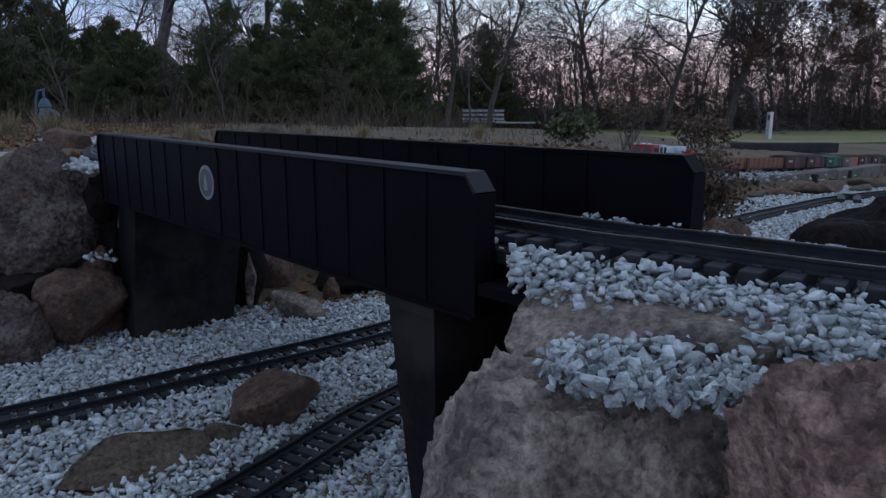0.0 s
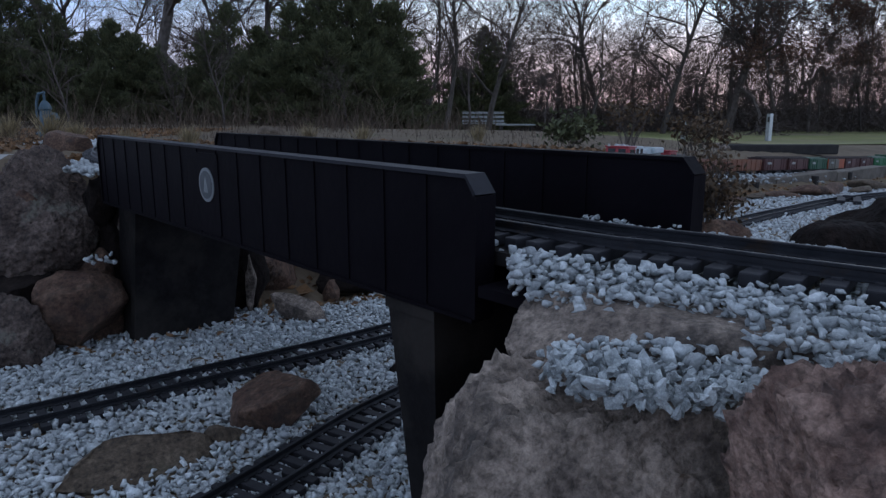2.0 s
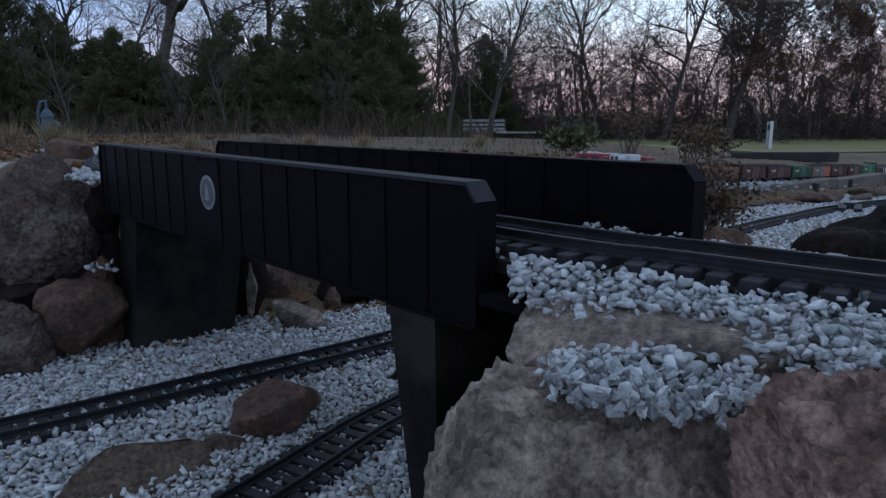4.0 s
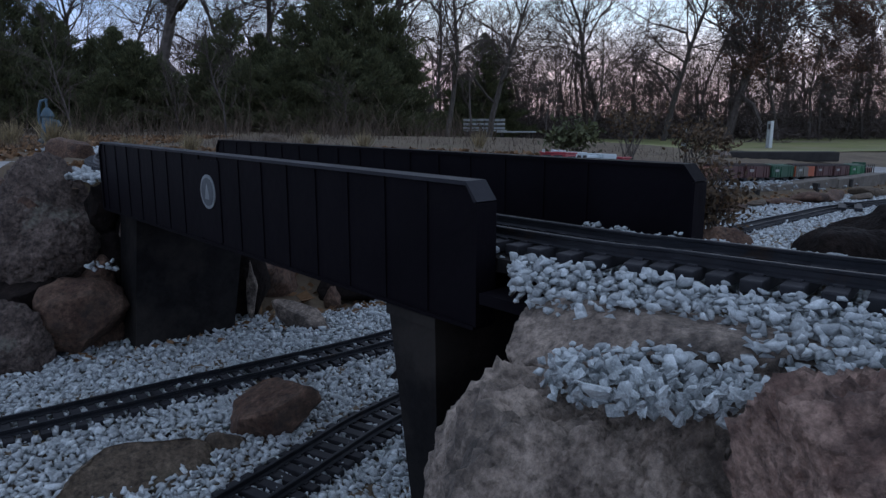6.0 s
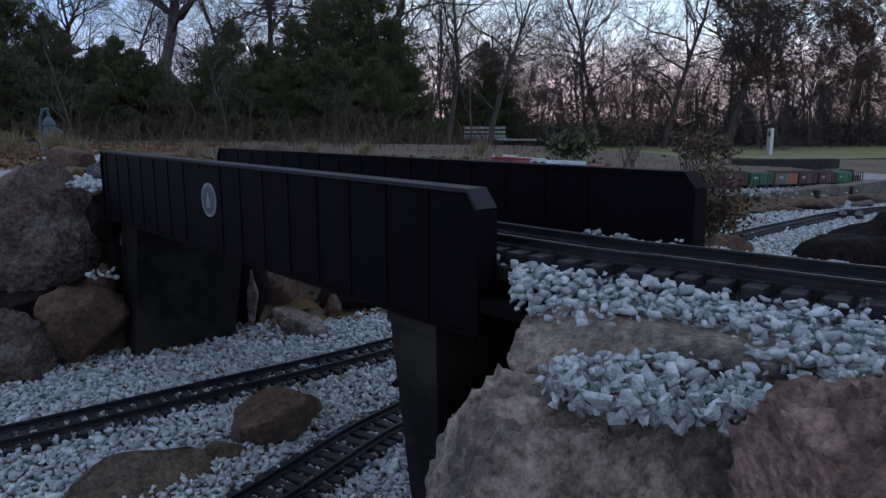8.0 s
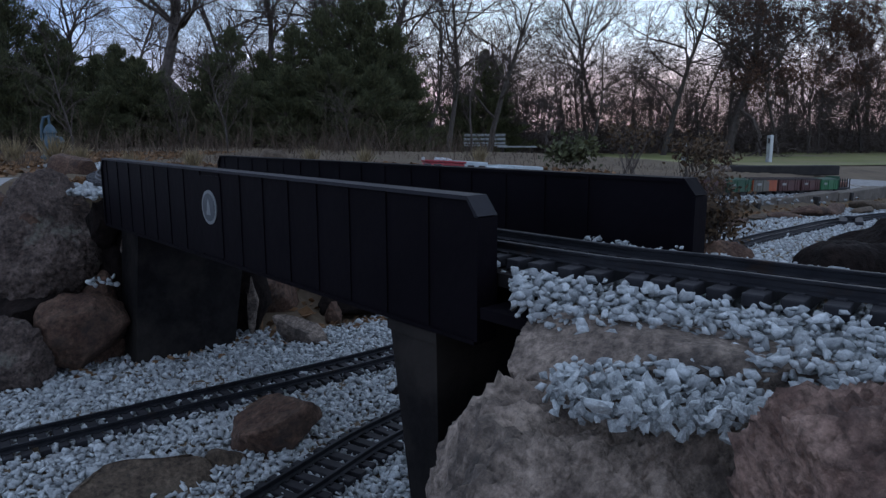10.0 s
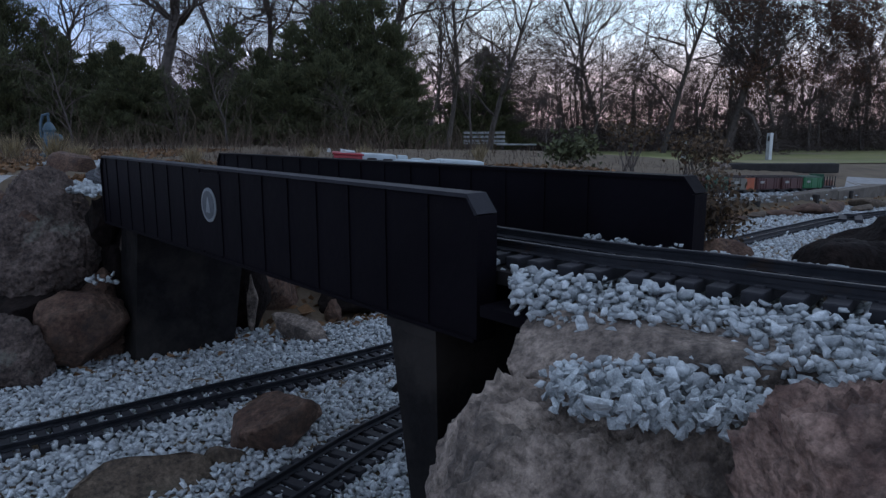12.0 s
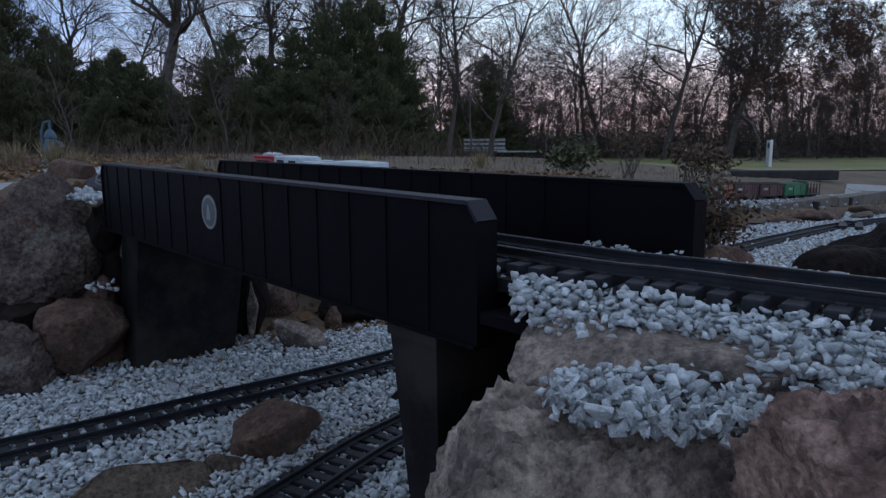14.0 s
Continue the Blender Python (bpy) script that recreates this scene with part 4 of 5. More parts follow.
    # dark distant wood that closes the horizon
    rs = np.random.default_rng(8)
    n = 420
    x = rs.uniform(-45, 55, n)
    y = rs.uniform(37, 60, n)
    g = Geo()
    for a, b in zip(x, y):
        h = rs.uniform(2.0, 5)
        z = float(-0.5)
        lean = rs.normal(0, 0.6, 2)
        kink = rs.normal(0, 0.25, 2)
        g.tube([(a, b, z), (a + lean[0] * 0.5 + kink[0], b + lean[1] * 0.5 + kink[1], z + h * 0.5), (a + lean[0], b + lean[1], z + h)], [rs.uniform(0.04, 0.13), 0.05, 0.012], 3, False)
    tagged(part("far_woods", g, M_TWIG), "dark stems of the distant winter wood", "woods", kind="stuff")
    n = 150000
    cy_ = rs.uniform(27.2, 40, n)
    cs = np.stack([rs.uniform(-0.75, 0.85, n) * cy_, cy_, -0.65 + np.abs(rs.normal(0, 0.95, n)) * (1 + 0.35 * np.sin(cy_ * 2.1))], 1)
    dd = rs.normal(size=cs.shape)
    dd[:, 2] = np.abs(dd[:, 2]) * 1.2
    dd /= np.linalg.norm(dd, axis=1)[:, None]
    g = Geo().add(*leaf_quads(rs, cs, dd, 0.42, 0.028))
    tagged(part("far_brush", g, M_TWIG), "brown brush on the floor of the distant wood", "woods", kind="stuff")


# ---- bushes, weeds, leaves ----
def arching_stems(rng, x, y, height, width, lean=0.5):
    """Thin dead stems, each bending over in three steps."""
    n = len(x)
    p = np.stack([x, y, ground_z(x, y) - 0.01], 1)
    h = (height * rng.lognormal(-0.25, 0.45, n))[:, None] / 3
    d = rng.normal(0, 0.30, (n, 3))
    d[:, 2] = 1
    bend = rng.normal(0, lean, (n, 3))
    bend[:, 2] = -np.abs(bend[:, 2]) * 0.8
    side = rng.normal(0, 1, (n, 3))
    side[:, 2] *= 0.2
    side /= np.linalg.norm(side, axis=1)[:, None]
    rows = []
    for k in range(4):
        w = width * (1 - 0.28 * k)
        rows += [p - side * w * 0.5, p + side * w * 0.5]
        p = p + d / np.linalg.norm(d, axis=1)[:, None] * h
        d = d + bend
    v = np.stack(rows, 1).reshape(-1, 3)
    f = np.concatenate([np.arange(n)[:, None] * 8 + np.array([2 * k, 2 * k + 1, 2 * k + 3, 2 * k + 2]) for k in range(3)])
    return Geo().add(v, [tuple(r) for r in f.tolist()])


def shrub(name, at, height, radius, seed, stems, leaves, label, leaf=0.03, mat=None):
    rng = random.Random(seed)
    t = thing(name, at, label, "shrub", "garden shrubs")
    st = Geo()
    tips = []
    for i in range(stems):
        a = rng.uniform(0, 6.28)
        r = radius * rng.uniform(0.2, 1.0)
        p0 = Vector((rng.gauss(0, radius * 0.15), rng.gauss(0, radius * 0.15), -0.03))
        p2 = Vector((math.cos(a) * r, math.sin(a) * r, height * rng.uniform(0.55, 1.0)))
        p1 = p0.lerp(p2, 0.5) + Vector((rng.gauss(0, radius * 0.12), rng.gauss(0, radius * 0.12), height * 0.06))
        st.tube([p0, p1, p2], [height * 0.008, height * 0.006, height * 0.002], 4, False)
        for k in range(4):
            b = p1.lerp(p2, rng.uniform(0, 0.9))
            e = b + Vector((rng.gauss(0, 0.16), rng.gauss(0, 0.16), rng.uniform(0.02, 0.22))) * height
            st.tube([b, e], [height * 0.004, height * 0.001], 3, False)
            tips += [b.lerp(e, q) for q in (0.4, 0.7, 1.0)]
        tips += [p1.lerp(p2, q) for q in (0.3, 0.6, 0.9)]
    part("branching_stem", st, M_BARK, t)
    r2 = np.random.default_rng(seed)
    tp = np.array([q[:] for q in tips])
    c = tp[r2.integers(0, len(tp), leaves)] + r2.normal(0, leaf * 0.8, (leaves, 3))
    d = r2.normal(size=c.shape)
    d /= np.linalg.norm(d, axis=1)[:, None]
    part("foliage", Geo().add(*leaf_quads(r2, c, d, leaf, leaf * 0.55)), mat or M_BUSHLEAF, t)
    return t


def make_plants():
    shrub("shrub", (0.472, 1.20, 0.150), 0.185, 0.058, 1, 34, 1400, "small dry shrub with brown leaves at the bridge end", 0.012)
    shrub("shrub", at_ground(1.35, 5.0), 0.40, 0.20, 2, 20, 380, "shrub with sparse brown and green leaves", 0.038)
    shrub("shrub", at_ground(1.85, 5.1), 0.36, 0.24, 3, 20, 380, "shrub with dry orange-brown leaves", 0.038)
    shrub("shrub", at_ground(0.95, 5.1), 0.24, 0.26, 4, 26, 600, "low evergreen shrub with dark leaves", 0.05, M_CEDAR)
    shrub("shrub", at_ground(2.1, 5.4), 0.26, 0.24, 5, 16, 300, "low shrub with dry leaves", 0.05)
    # slender saplings in front of the wood
    for k, (x, y, h) in enumerate(((-2.5, 8.0, 1.15), (0.40, 10.0, 1.5), (-1.2, 9.0, 0.8), (-3.6, 9.5, 1.0), (1.4, 9.5, 1.0), (-4.6, 8.6, 1.3))):
        st, tw = bare_tree(400 + k, h, 0.5, 2, 0.0025)
        t = thing("sapling", at_ground(x, y), "slender leafless sapling in dry weeds", "tree", "saplings")
        part("trunk", st, M_BARK, t)
        part("crown", tw, M_TWIG, t)
    # tufts of straw-coloured grass
    r3 = np.random.default_rng(4)
    for k, (x, y, h) in enumerate(((-1.50, 4.1, 0.16), (-3.05, 5.4, 0.26), (-2.75, 5.2, 0.18), (-0.55, 4.8, 0.16), (-3.5, 5.6, 0.24), (-2.1, 4.6, 0.12), (-1.0, 5.2, 0.15), (0.3, 5.6, 0.16))):
        n = 110
        d = r3.normal(0, 0.38, (n, 3))
        d[:, 2] = 1
        d /= np.linalg.norm(d, axis=1)[:, None]
        c = r3.normal(0, h * 0.12, (n, 3)) * (1, 1, 0) + d * h * 0.45
        ob = part("grass_tuft", Geo().add(*leaf_quads(r3, c, d, h, h * 0.03)), M_STRAW)
        ob.matrix_basis = pose(*at_ground(x, y))
        tagged(ob, "tuft of dry straw-coloured grass", "grass", "grass tufts")
    rng = np.random.default_rng(17)
    # dead weeds along the wood's edge
    for x0, x1, y0, y1, n, h, wd in ((-7.8, 0.6, 7.2, 11.6, 4200, 0.36, 0.008), (-7.0, -0.3, 9.5, 11.5, 700, 0.75, 0.010), (-4.8, -0.6, 3.9, 6.8, 3600, 0.13, 0.004), (-0.6, 2.3, 4.6, 8.0, 1500, 0.12, 0.004)):
        x, y = rng.uniform(x0, x1, n), rng.uniform(y0, y1, n)
        tuft = np.sin(x * 3.1 + 1.3 * np.sin(y * 2.3)) + rng.normal(0, 0.6, n)
        x, y = x[tuft > -0.2], y[tuft > -0.2]
        tagged(part("weeds", arching_stems(rng, x, y, h, wd), M_WEED), "tangle of dead brown weeds and grass", "weeds", kind="stuff")
    # leaf litter
    n = 13000
    x, y = rng.uniform(-5, 1.2, n), rng.uniform(1.25, 9.0, n)
    v_ = valley(x, y)
    s, w = sw(x, y)
    ok = (v_ < -0.33) & ~((s > 0.8) & (np.abs(w - 0.1) < 0.2) & (s < 1.8))
    ok &= (y < 5.2) | ((x < -2.5) & (y < 8.5))
    ok &= ~((x > -2.3) & (x < -1.44 - 0.1 * (y - 2)) & (y > 1.9) & (y < 3.55))
    x, y = x[ok], y[ok]
    c = np.stack([x, y, ground_z(x, y) + rng.uniform(0.002, 0.02, len(x))], 1)
    d = rng.normal(0, 1, c.shape)
    d[:, 2] *= 0.25
    d /= np.linalg.norm(d, axis=1)[:, None]
    tagged(part("leaf_litter", Geo().add(*leaf_quads(rng, c, d, 0.05, 0.032)), M_LEAFLITTER), "dead brown leaves lying on the soil", "leaves", kind="stuff")
    n = 900
    x = rng.uniform(0.6, 4.2, n)
    y = 2.38 + 0.78 * x + rng.uniform(-0.42, 0.0, n)
    ok = valley(x, y) < -0.30
    x, y = x[ok], y[ok]
    c = np.stack([x, y, ground_z(x, y) + rng.uniform(0.002, 0.03, len(x))], 1)
    d = rng.normal(0, 1, c.shape)
    d[:, 2] *= 0.4
    d /= np.linalg.norm(d, axis=1)[:, None]
    tagged(part("leaf_litter", Geo().add(*leaf_quads(rng, c, d, 0.028, 0.014)), M_LEAFLITTER), "dead brown leaves on the bank below the edging", "leaves", kind="stuff")
    n = 3200
    x, y = rng.uniform(-1.0, 0.3, n), rng.uniform(0.8, 1.7, n)
    v_ = valley(x, y)
    ok = (v_ < -0.22) & (rng.random(n) < 0.8)
    x, y = x[ok], y[ok]
    c = np.stack([x, y, ground_z(x, y) + rng.uniform(0.004, 0.010, len(x))], 1)
    d = rng.normal(0, 1, c.shape)
    d[:, 2] *= 0.25
    d /= np.linalg.norm(d, axis=1)[:, None]
    tagged(part("leaf_litter", Geo().add(*leaf_quads(rng, c, d, 0.022, 0.013)), M_LEAFLITTER), "small dead leaves between the stones", "leaves", kind="stuff")


# ---- things of the garden ----
def make_garden():
    # timbers that hold the train's roadbed
    rows = [(1.30, 3.47), (1.90, 3.96), (2.55, 4.48), (3.20, 5.00), (4.00, 5.64), (4.90, 6.36)]
    for a, b in zip(rows[:-1], rows[1:]):
        l = math.dist(a, b)
        x, y = (a[0] + b[0]) / 2, (a[1] + b[1]) / 2
        z = float(np.interp(x, [1.30, 3.2, 4.9], [-0.035, -0.070, -0.113]))
        g = Geo().box((0, 0, 0), (l - 0.012, 0.10, 0.13), 0, 0.006)
        ob = part("edging_timber", g, M_TIMBER)
        ob.matrix_basis = pose(x, y, z, 0, 0, math.degrees(math.atan2(b[1] - a[1], b[0] - a[0])))
        tagged(ob, "weathered grey timber edging the railway bed", "timber", "edging timbers")
    g = Geo().box((0, 0, 0), (1.20, 0.12, 0.10), 0, 0.014)
    ob = part("timber", g, M_DARKTIMBER)
    ob.matrix_basis = pose(*at_ground(3.40, 6.95, 0.030), 0, 0, 2)
    tagged(ob, "long dark creosoted timber lying on the ground", "timber")
    for x, y in ((2.30, 4.20), (2.72, 4.56), (1.72, 3.74)):
        ob = part("stake", Geo().box((0, 0, 0), (0.035, 0.035, 0.17), 0, 0.004), M_DARKTIMBER)
        ob.matrix_basis = pose(x, y, float(np.interp(x, [1.30, 3.2, 4.9], [-0.035, -0.070, -0.113])) - 0.030, 3, 2, 38)
        tagged(ob, "dark stake driven in front of the edging timber", "stake", "edging stakes")
    # marker post
    t = thing("marker_post", at_ground(9.40, 19.8), "white flat utility marker post on the lawn", "post")
    part("board", Geo().box((0.03, 0, 0.35), (0.085, 0.05, 0.86), 0, 0.008), M_WHITE, t)
    part("side_board", Geo().box((-0.055, 0.01, 0.35), (0.082, 0.05, 0.84), 0, 0.008), M_BENCH, t, "greyer weathered board")
    part("label_plate", Geo().box((-0.055, -0.018, 0.62), (0.06, 0.006, 0.14), 0, 0.002), M_DARKTIMBER, t, "dark label plate")
    t = thing("marker_post", at_ground(5.6, 16.0), "short weathered wooden post at the lawn's edge", "post")
    part("board", Geo().box((0, 0, 0.2), (0.10, 0.06, 0.66), 0, 0.006), M_BENCH, t)
    # bench and picnic table
    t = thing("bench", at_ground(1.48, 24.0), "grey weathered slatted park bench", "bench", turn=4)
    for z in (0.50, 0.64, 0.78):
        part("backrest_slat", Geo().box((0, 0.20, z), (1.46, 0.03, 0.085), 0, 0.006), M_BENCH, t)
    for y in (-0.16, -0.04, 0.08):
        part("seat_slat", Geo().box((0, y, 0.42), (1.46, 0.10, 0.035), 0, 0.006), M_BENCH, t)
    for x in (-0.60, 0.60):
        part("leg", Geo().box((x, 0.23, 0.40), (0.07, 0.05, 0.86), 0, 0.004), M_DARKTIMBER, t)
        part("leg", Geo().box((x, -0.16, 0.19), (0.07, 0.05, 0.42), 0, 0.004), M_DARKTIMBER, t)
    t = thing("picnic_table", at_ground(2.35, 22.0), "low grey wooden picnic table", "table", turn=-6)
    for y in (-0.2, 0.0, 0.2):
        part("tabletop_board", Geo().box((0, y, 0.42), (1.25, 0.18, 0.04), 0, 0.005), M_BENCH, t)
    for x in (-0.48, 0.48):
        for y in (-0.18, 0.18):
            part("leg", Geo().box((x, y, 0.18), (0.06, 0.05, 0.46), 0, 0.004), M_DARKTIMBER, t)
    # an old hand pump on the bank
    t = thing("hand_pump", at_ground(-3.49, 6.15), "faded teal cast-iron hand pump in dry grass", "pump")
    t.scale = (1.15, 1.15, 1.15)
    part("base", Geo().tube([(0, 0, -0.03), (0, 0, 0.03), (0, 0, 0.045), (0, 0, 0.10)], [0.085, 0.082, 0.060, 0.052], 14), M_BLUE, t)
    part("barrel", Geo().tube([(0, 0, 0.10), (0, 0, 0.20), (0, 0, 0.21), (0, 0, 0.225)], [0.050, 0.040, 0.048, 0.046], 14), M_BLUE, t)
    part("cap", Geo().tube([(0, 0, 0.225), (0, 0, 0.25), (0, 0, 0.275)], [0.044, 0.034, 0.014], 14), M_BLUE, t)
    part("piston_rod", Geo().tube([(0, 0, 0.27), (0, 0, 0.345)], [0.010, 0.009], 8), M_BLUE, t)
    part("handle", Geo().tube([(0.01, 0, 0.335), (-0.04, 0, 0.325), (-0.062, 0, 0.26), (-0.066, 0, 0.15)], [0.010, 0.012, 0.011, 0.013], 8), M_BLUE, t)
    part("spout", Geo().tube([(0.035, 0, 0.17), (0.075, 0, 0.165), (0.088, 0, 0.135)], [0.020, 0.018, 0.020], 10), M_BLUE, t)
    # a turnout's switch lever on the low track
    t = thing("switch_stand", (1.80, 2.93, 0.010), "small black track switch stand", "switch stand", turn=60)
    part("base", Geo().box((0, 0, 0.006), (0.20, 0.03, 0.014), 0, 0.002), M_TIE, t)
    part("base", Geo().box((0, 0.06, 0.006), (0.20, 0.03, 0.014), 0, 0.002), M_TIE, t)
    part("lever", Geo().box((0.06, 0.03, 0.014), (0.014, 0.05, 0.012), 0, 0.002), M_TIE, t)


# ---- the train ----
P_BROWN = paint("boxcar_brown", (0.085, 0.030, 0.028))
P_GREEN = paint("boxcar_green", (0.020, 0.16, 0.060))
P_DGREEN = paint("hopper_green", (0.018, 0.085, 0.045))
P_ORANGE = paint("car_orange", (0.42, 0.090, 0.030))
P_GREYG = paint("car_grey", (0.16, 0.15, 0.12))
P_RUST = paint("gondola_rust", (0.20, 0.075, 0.040))
P_RED = paint("loco_red", (0.34, 0.030, 0.040))
P_SILVER = paint("loco_silver", (0.50, 0.56, 0.58), 0.45)
P_BLK = paint("running_gear_black", (0.02, 0.02, 0.022))
P_ROOF = paint("weathered_roof", (0.050, 0.036, 0.034), 0.95)
P_WHITE = paint("lettering_white", (0.42, 0.43, 0.41))
P_GLASS = paint("dark_window", (0.02, 0.025, 0.03), 0.15)


def wheels(t, length, floor=0.034):
    for e in (-1, 1):
        tr = part("truck", Geo().box((e * (length / 2 - 0.062), 0, 0.018), (0.075, 0.066, 0.016), 0, 0.003), P_BLK, t)
        for k in (-0.022, 0.022):
            for sy in (-0.0245, 0.0245):
                x = e * (length / 2 - 0.062) + k
                part("wheel", Geo().tube([(x, sy - 0.003, 0.0155), (x, sy + 0.003, 0.0155)], [0.0155, 0.0155], 14), P_BLK, tr)
        part("coupler", Geo().box((e * (length / 2 + 0.006), 0, 0.026), (0.026, 0.012, 0.012), 0, 0.002), P_BLK, t)
    part("underframe", Geo().box((0, 0, floor - 0.003), (length - 0.02, 0.05, 0.012), 0, 0.002), P_BLK, t)


def boxcar(label, body, roof, length, height, end=None, door=None, side2=None):
    t = tagged(new("boxcar"), label, "freight car", "train cars")
    w = 0.104
    z0 = 0.034
    wheels(t, length)
    part("body", Geo().box((0, 0, z0 + height / 2), (length - 0.012, w, height), 0, 0.0025), body, t)
    g = Geo()
    for k, h, q in ((0.5, 0.003, 1.03), (0.28, 0.0075, 0.62)):
        g.box((0, 0, z0 + height + h / 2), (length - 0.004, w * q, h + 0.003), 0, 0.0015)
    part("roof", g, roof, t)
    part("roof_walk", Geo().box((0, 0, z0 + height + 0.012), (length * 0.96, 0.022, 0.003), 0, 0.001), roof, t)
    for s in (-1, 1):
        part("door", Geo().box((0, s * (w / 2 + 0.0018), z0 + height * 0.48), (length * 0.24, 0.004, height * 0.90), 0, 0.001), door or body, t)
        for x in np.linspace(-0.44, 0.44, 9):
            if abs(x) > 0.13:
                part("rib", Geo().box((x * length, s * (w / 2 + 0.0010), z0 + height / 2), (0.003, 0.0028, height * 0.97)), body, t)
        part("lettering", Geo().box((length * 0.28, s * (w / 2 + 0.0028), z0 + height * 0.62), (length * 0.16, 0.0012, height * 0.20)), P_WHITE, t, "pale block of unreadable lettering")
        if side2:
            part("panel", Geo().box((-length * 0.24, s * (w / 2 + 0.0014), z0 + height * 0.5), (length * 0.40, 0.0034, height * 0.96), 0, 0.0008), side2, t)
    for e in (-1, 1):
        if end:
            part("end_panel", Geo().box((e * (length / 2 - 0.0045), 0, z0 + height / 2), (0.004, w * 0.98, height * 0.97), 0, 0.001), end, t)
        for k in range(4):
            part("ladder_rung", Geo().box((e * (length / 2 - 0.001), 0.034, z0 + height * (0.2 + 0.2 * k)), (0.004, 0.022, 0.002)), P_BLK, t)
    return t


def gondola(label, body, load, length, height):
    t = tagged(new("gondola"), label, "freight car", "train cars")
    wheels(t, length)
    z0, w = 0.034, 0.100
    part("floor", Geo().box((0, 0, z0 + 0.004), (length - 0.012, w, 0.008), 0, 0.001), body, t)
    for s in (-1, 1):
        part("side", Geo().box((0, s * (w / 2 - 0.002), z0 + height / 2), (length - 0.012, 0.004, height), 0, 0.001), body, t)
        for x in np.linspace(-0.45, 0.45, 8):
            part("rib", Geo().box((x * length, s * (w / 2 + 0.001), z0 + height / 2), (0.005, 0.004, height)), body, t)
        part("end", Geo().box((s * (length / 2 - 0.008), 0, z0 + height / 2), (0.004, w, height), 0, 0.001), body, t)
    g = Geo()
    bm = bmesh.new()
    bmesh.ops.create_grid(bm, x_segments=24, y_segments=8, size=1)
    for v in bm.verts:
        e = (1 - abs(v.co.x)) ** 0.5 * (1 - abs(v.co.y)) ** 0.5
        v.co = Vector((v.co.x * (length / 2 - 0.012), v.co.y * (w / 2 - 0.004), z0 + height * 0.72 + 0.014 * e + 0.006 * noise.noise(v.co * 4)))
    g.bm(bm)
    part("load", g, load, t)
    return t


def locomotive(label, nose, hood, length):
    """A hood diesel: nose and cab in front, long hood with radiators behind."""
    t = tagged(new("locomotive"), label, "locomotive", "locomotives")
    wheels(t, length)
    for e in (-1, 1):
        part("fuel_tank", Geo().box((0, e * 0.02, 0.024), (length * 0.22, 0.036, 0.022), 0, 0.003), P_BLK, t)
    part("frame", Geo().box((0, 0, 0.040), (length - 0.006, 0.100, 0.012), 0, 0.002), P_BLK, t)
    f = length / 2
    part("nose", Geo().box((f - 0.055, 0, 0.073), (0.075, 0.066, 0.056), 0, 0.006), nose, t)
    c = part("cab", Geo().box((f - 0.130, 0, 0.096), (0.080, 0.100, 0.102), 0, 0.006), nose, t)
    for s in (-1, 1):
        part("window", Geo().box((f - 0.130, s * 0.0505, 0.126), (0.050, 0.002, 0.026), 0, 0.0005), P_GLASS, c)
        part("windscreen", Geo().box((f - 0.0900, s * 0.022, 0.130), (0.002, 0.032, 0.024), 0, 0.0005), P_GLASS, c)
        part("horn", Geo().tube([(f - 0.15, s * 0.01, 0.155), (f - 0.11, s * 0.014, 0.155)], [0.003, 0.006], 8), hood, c)
    part("roof", Geo().box((f - 0.130, 0, 0.1495), (0.086, 0.104, 0.006), 0, 0.002), nose, c)
    for s in (-1, 1):
        part("beacon", Geo().tube([(f - 0.098 - 0.02 * s, s * 0.03, 0.150), (f - 0.098 - 0.02 * s, s * 0.03, 0.160)], [0.006, 0.004], 8), P_WHITE, c)
    h = part("hood", Geo().box((f - 0.170 - (length - 0.19) / 2, 0, 0.093), (length - 0.19, 0.070, 0.100), 0, 0.004), hood, t)
    part("equipment_box", Geo().box((f - 0.215, 0, 0.100), (0.095, 0.094, 0.108), 0, 0.004), hood, h)
    for s in (-1, 1):
        for k in range(2):
            part("grille", Geo().box((f - 0.195 - 0.045 * k, s * 0.0478, 0.128), (0.026, 0.002, 0.030), 0, 0.0005), P_ROOF, h)
        for k in range(5):
            part("hood_door", Geo().box((f - 0.30 - 0.034 * k, s * 0.0356, 0.090), (0.028, 0.002, 0.070), 0, 0.0005), hood, h)
        part("handrail", Geo().tube([(-f + 0.03, s * 0.048, 0.078), (f - 0.18, s * 0.048, 0.078)], [0.0012, 0.0012], 5), P_WHITE, t)
    for k in range(3):
        part("fan", Geo().tube([(f - 0.33 - 0.055 * k, 0, 0.140), (f - 0.33 - 0.055 * k, 0, 0.1475)], [0.020, 0.019], 16), hood, h)
    part("exhaust_stack", Geo().box((f - 0.285, 0, 0.147), (0.028, 0.024, 0.014), 0, 0.002), hood, h)
    part("radiator", Geo().box((-f + 0.085, 0, 0.137), (0.125, 0.096, 0.026), 0, 0.005), hood, h)
    return t


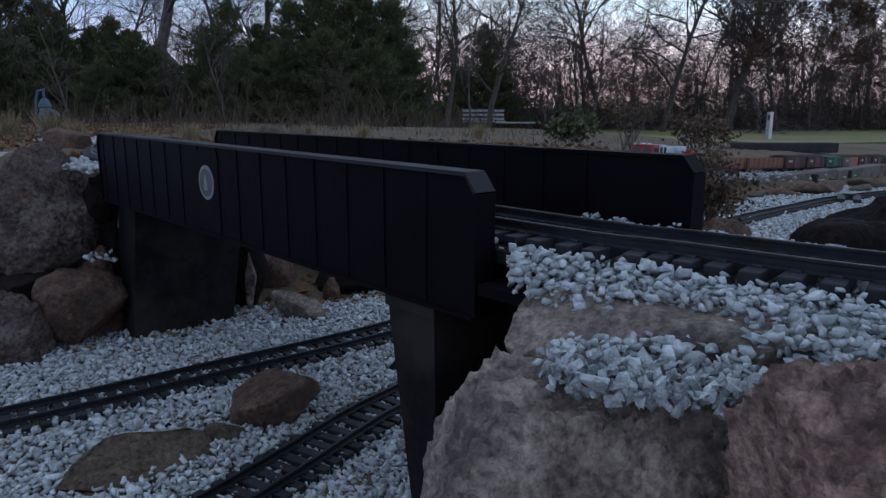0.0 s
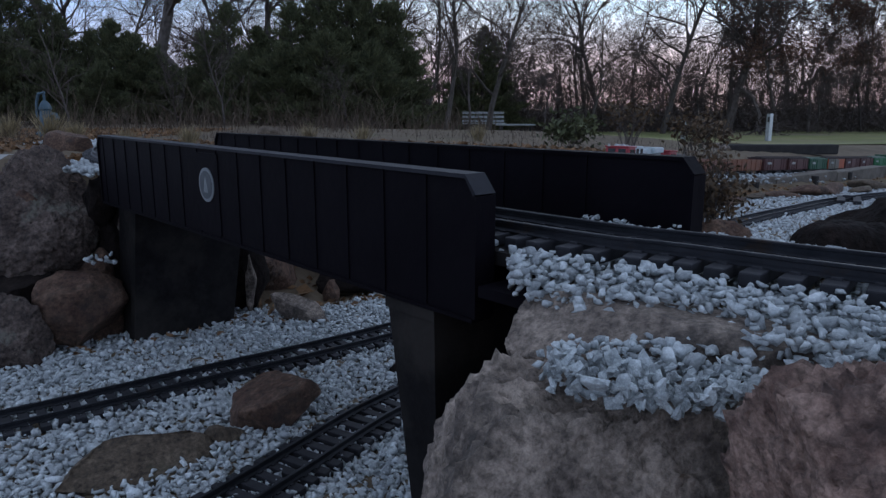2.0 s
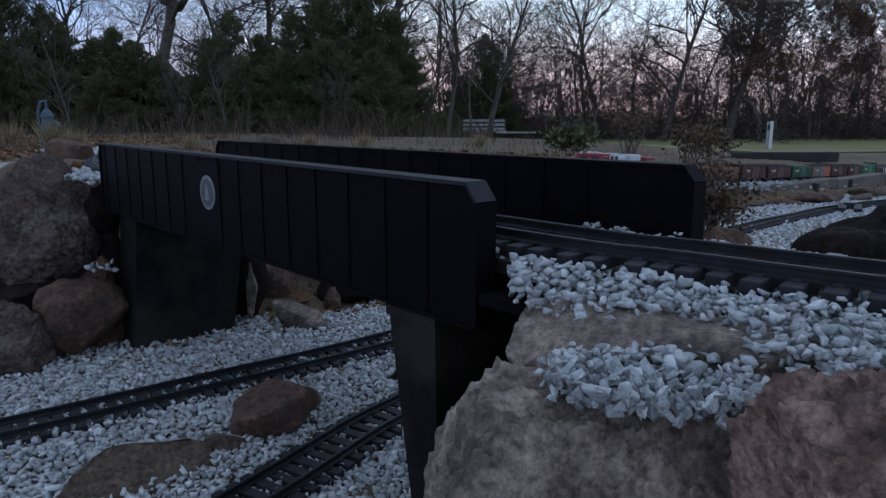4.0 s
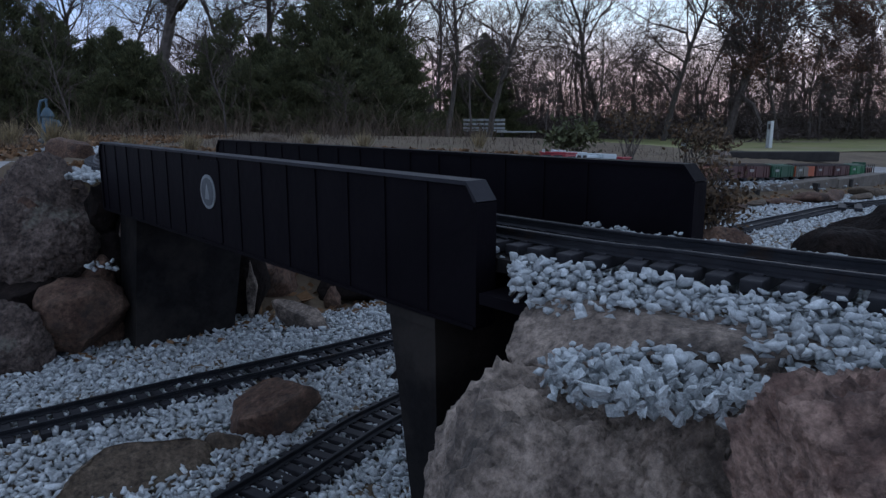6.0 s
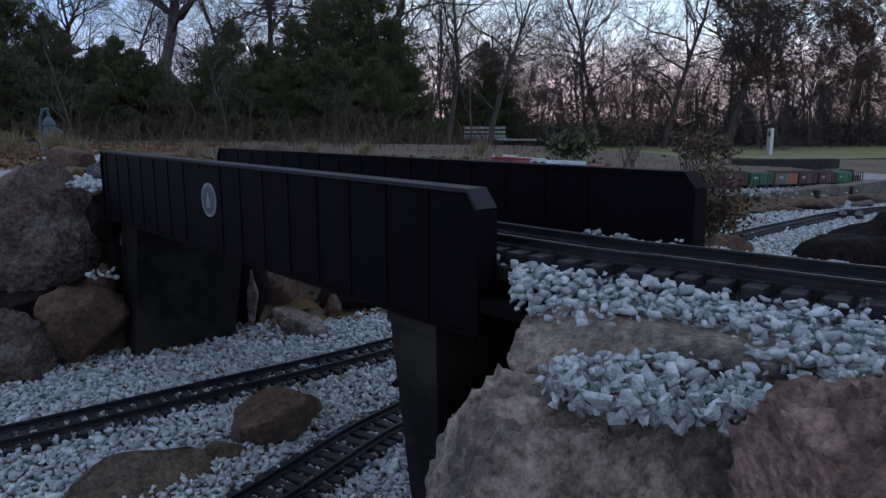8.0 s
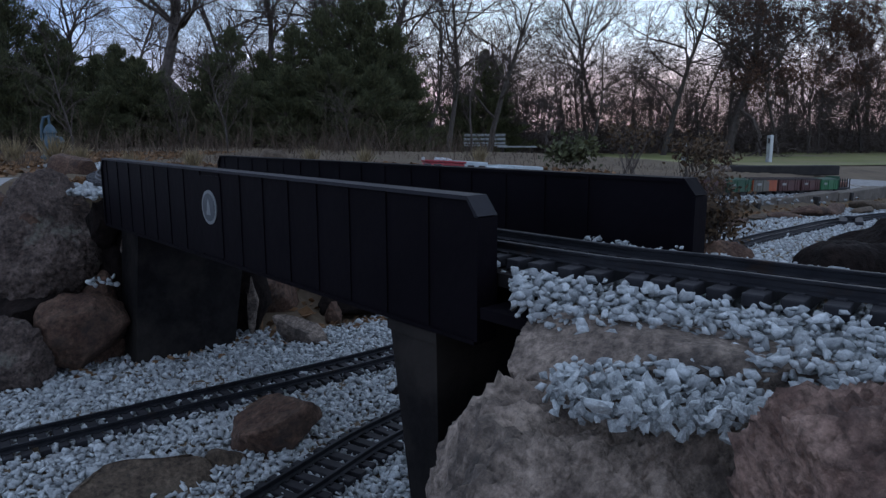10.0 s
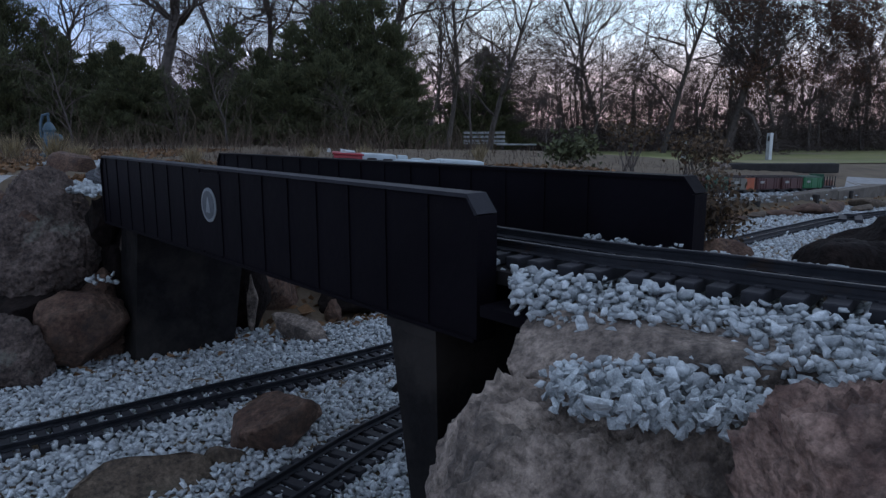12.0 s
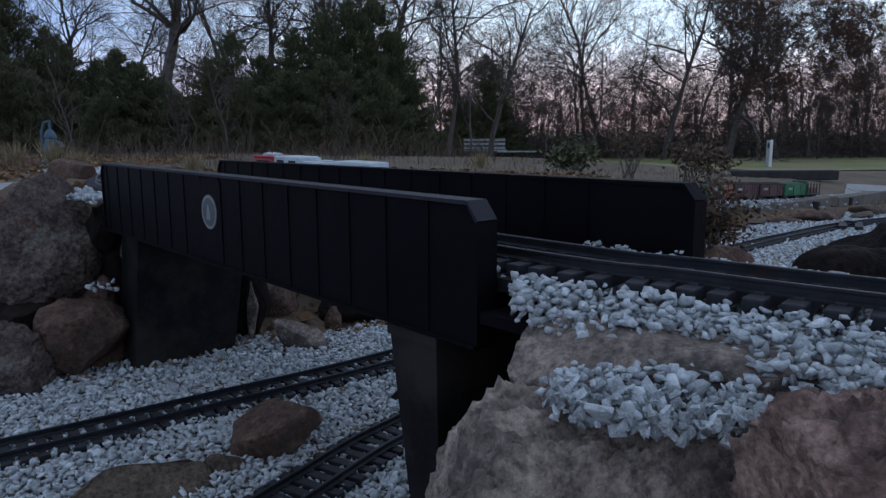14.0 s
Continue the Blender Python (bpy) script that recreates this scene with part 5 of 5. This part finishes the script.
def tail_car(label, length):
    t = tagged(new("flatcar"), label, "freight car", "train cars")
    wheels(t, length)
    part("deck", Geo().box((0, 0, 0.040), (length - 0.01, 0.098, 0.012), 0, 0.002), P_BLK, t)
    for x in np.linspace(-0.40, 0.40, 5):
        for s in (-1, 1):
            part("stake", Geo().box((x * length, s * 0.047, 0.078), (0.006, 0.006, 0.064), 0, 0.001), P_BLK, t)
    part("load", Geo().box((0.0, 0, 0.066), (length * 0.80, 0.078, 0.040), 0, 0.006), P_RUST, t, "rust-brown load")
    part("bulkhead", Geo().box((length * 0.45, 0, 0.085), (0.008, 0.094, 0.080), 0, 0.001), P_DGREEN, t)
    return t


def switcher(label, length):
    t = tagged(new("locomotive"), label, "locomotive", "locomotives")
    wheels(t, length)
    part("frame", Geo().box((0, 0, 0.040), (length - 0.006, 0.098, 0.012), 0, 0.002), P_BLK, t)
    f = length / 2
    c = part("cab", Geo().box((f - 0.075, 0, 0.088), (0.090, 0.096, 0.086), 0, 0.006), P_RED, t)
    part("roof", Geo().box((f - 0.075, 0, 0.1345), (0.100, 0.102, 0.007), 0, 0.003), P_RED, c)
    for s in (-1, 1):
        part("window", Geo().box((f - 0.075, s * 0.0485, 0.108), (0.055, 0.002, 0.026), 0, 0.0005), P_GLASS, c)
    part("hood", Geo().box((-0.055, 0, 0.084), (length - 0.145, 0.066, 0.078), 0, 0.005), P_BLK, t)
    part("exhaust_stack", Geo().tube([(-0.05, 0, 0.12), (-0.05, 0, 0.134)], [0.010, 0.009], 10), P_BLK, t)
    return t


SPEED = 0.142
TRAIN = []


def make_train():
    track("train_track", [(p[0], p[1], p[2]) for p in TRAIN_LINE], "model railway track on a raised gravel bed", pitch=0.022, nearest=0.0)
    L, H = 0.313, 0.068
    TRAIN.append((locomotive("red and silver model diesel locomotive, hood type", P_RED, P_SILVER, 0.538), 0.538))
    TRAIN.append((switcher("small red and black model switcher engine", 0.288), 0.288))
    TRAIN.append((gondola("low rust-orange gondola car, loaded", P_RUST, P_RUST, 0.470, 0.062), 0.470))
    TRAIN.append((gondola("low rust-orange gondola car, loaded", P_RUST, P_RUST, 0.470, 0.062), 0.470))
    TRAIN.append((boxcar("dark brown model boxcar with pale lettering", P_BROWN, P_ROOF, L, H), L))
    TRAIN.append((boxcar("dark brown model boxcar with pale lettering", P_BROWN, P_ROOF, L, H), L))
    TRAIN.append((boxcar("dark green model boxcar with a white emblem", P_DGREEN, P_DGREEN, L, H * 0.96), L))
    TRAIN.append((boxcar("orange and grey model boxcar", P_GREYG, P_ROOF, L, H, P_ORANGE, P_GREYG, P_ORANGE), L))
    TRAIN.append((boxcar("dark brown model boxcar with pale lettering", P_BROWN, P_ROOF, L, H), L))
    TRAIN.append((boxcar("dark brown model boxcar with pale lettering", P_BROWN, P_ROOF, L, H), L))
    TRAIN.append((boxcar("bright green model boxcar with pale lettering", P_GREEN, P_DGREEN, L, H, P_GREEN), L))
    TRAIN.append((tail_car("short black flatcar with a rusty load", 0.25), 0.25))


FRONT_AT_END = 9.24     # metres along the line that the first locomotive's nose has reached at the clip's end


def motions():
    pts = TRAIN_PTS
    l = np.arange(len(pts)) * 0.02
    off = 0.0
    for t, length in TRAIN:
        rows = []
        for k in range(29):
            sec = k * 0.5
            s = FRONT_AT_END - SPEED * (14.0 - sec) - off - length / 2
            a = np.array([np.interp(s - length * 0.32, l, pts[:, j]) for j in range(3)])
            b = np.array([np.interp(s + length * 0.32, l, pts[:, j]) for j in range(3)])
            c = (a + b) / 2
            d = Vector((b - a).tolist()).normalized()
            rows.append((sec, pose(c[0], c[1], c[2] + 0.0005, 0, -math.degrees(math.asin(d.z)), math.degrees(math.atan2(d.y, d.x)))))
        walk(t, rows)
        off += length + 0.016


make_ground()
make_bridge()
make_rocks()
make_train()
make_garden()
make_trees()
make_plants()
make_train_gravel()
track("upper_track", UPPER, "model railway track with dark rails crossing the bridge", nearest=0.9)
track("low_track", LOW_A, "model railway track sunk in white gravel under the bridge", nearest=1.7)
track("low_track", LOW_B, "model railway track sunk in white gravel under the bridge", nearest=1.7)
make_low_gravel()
make_bank_gravel()
motions()
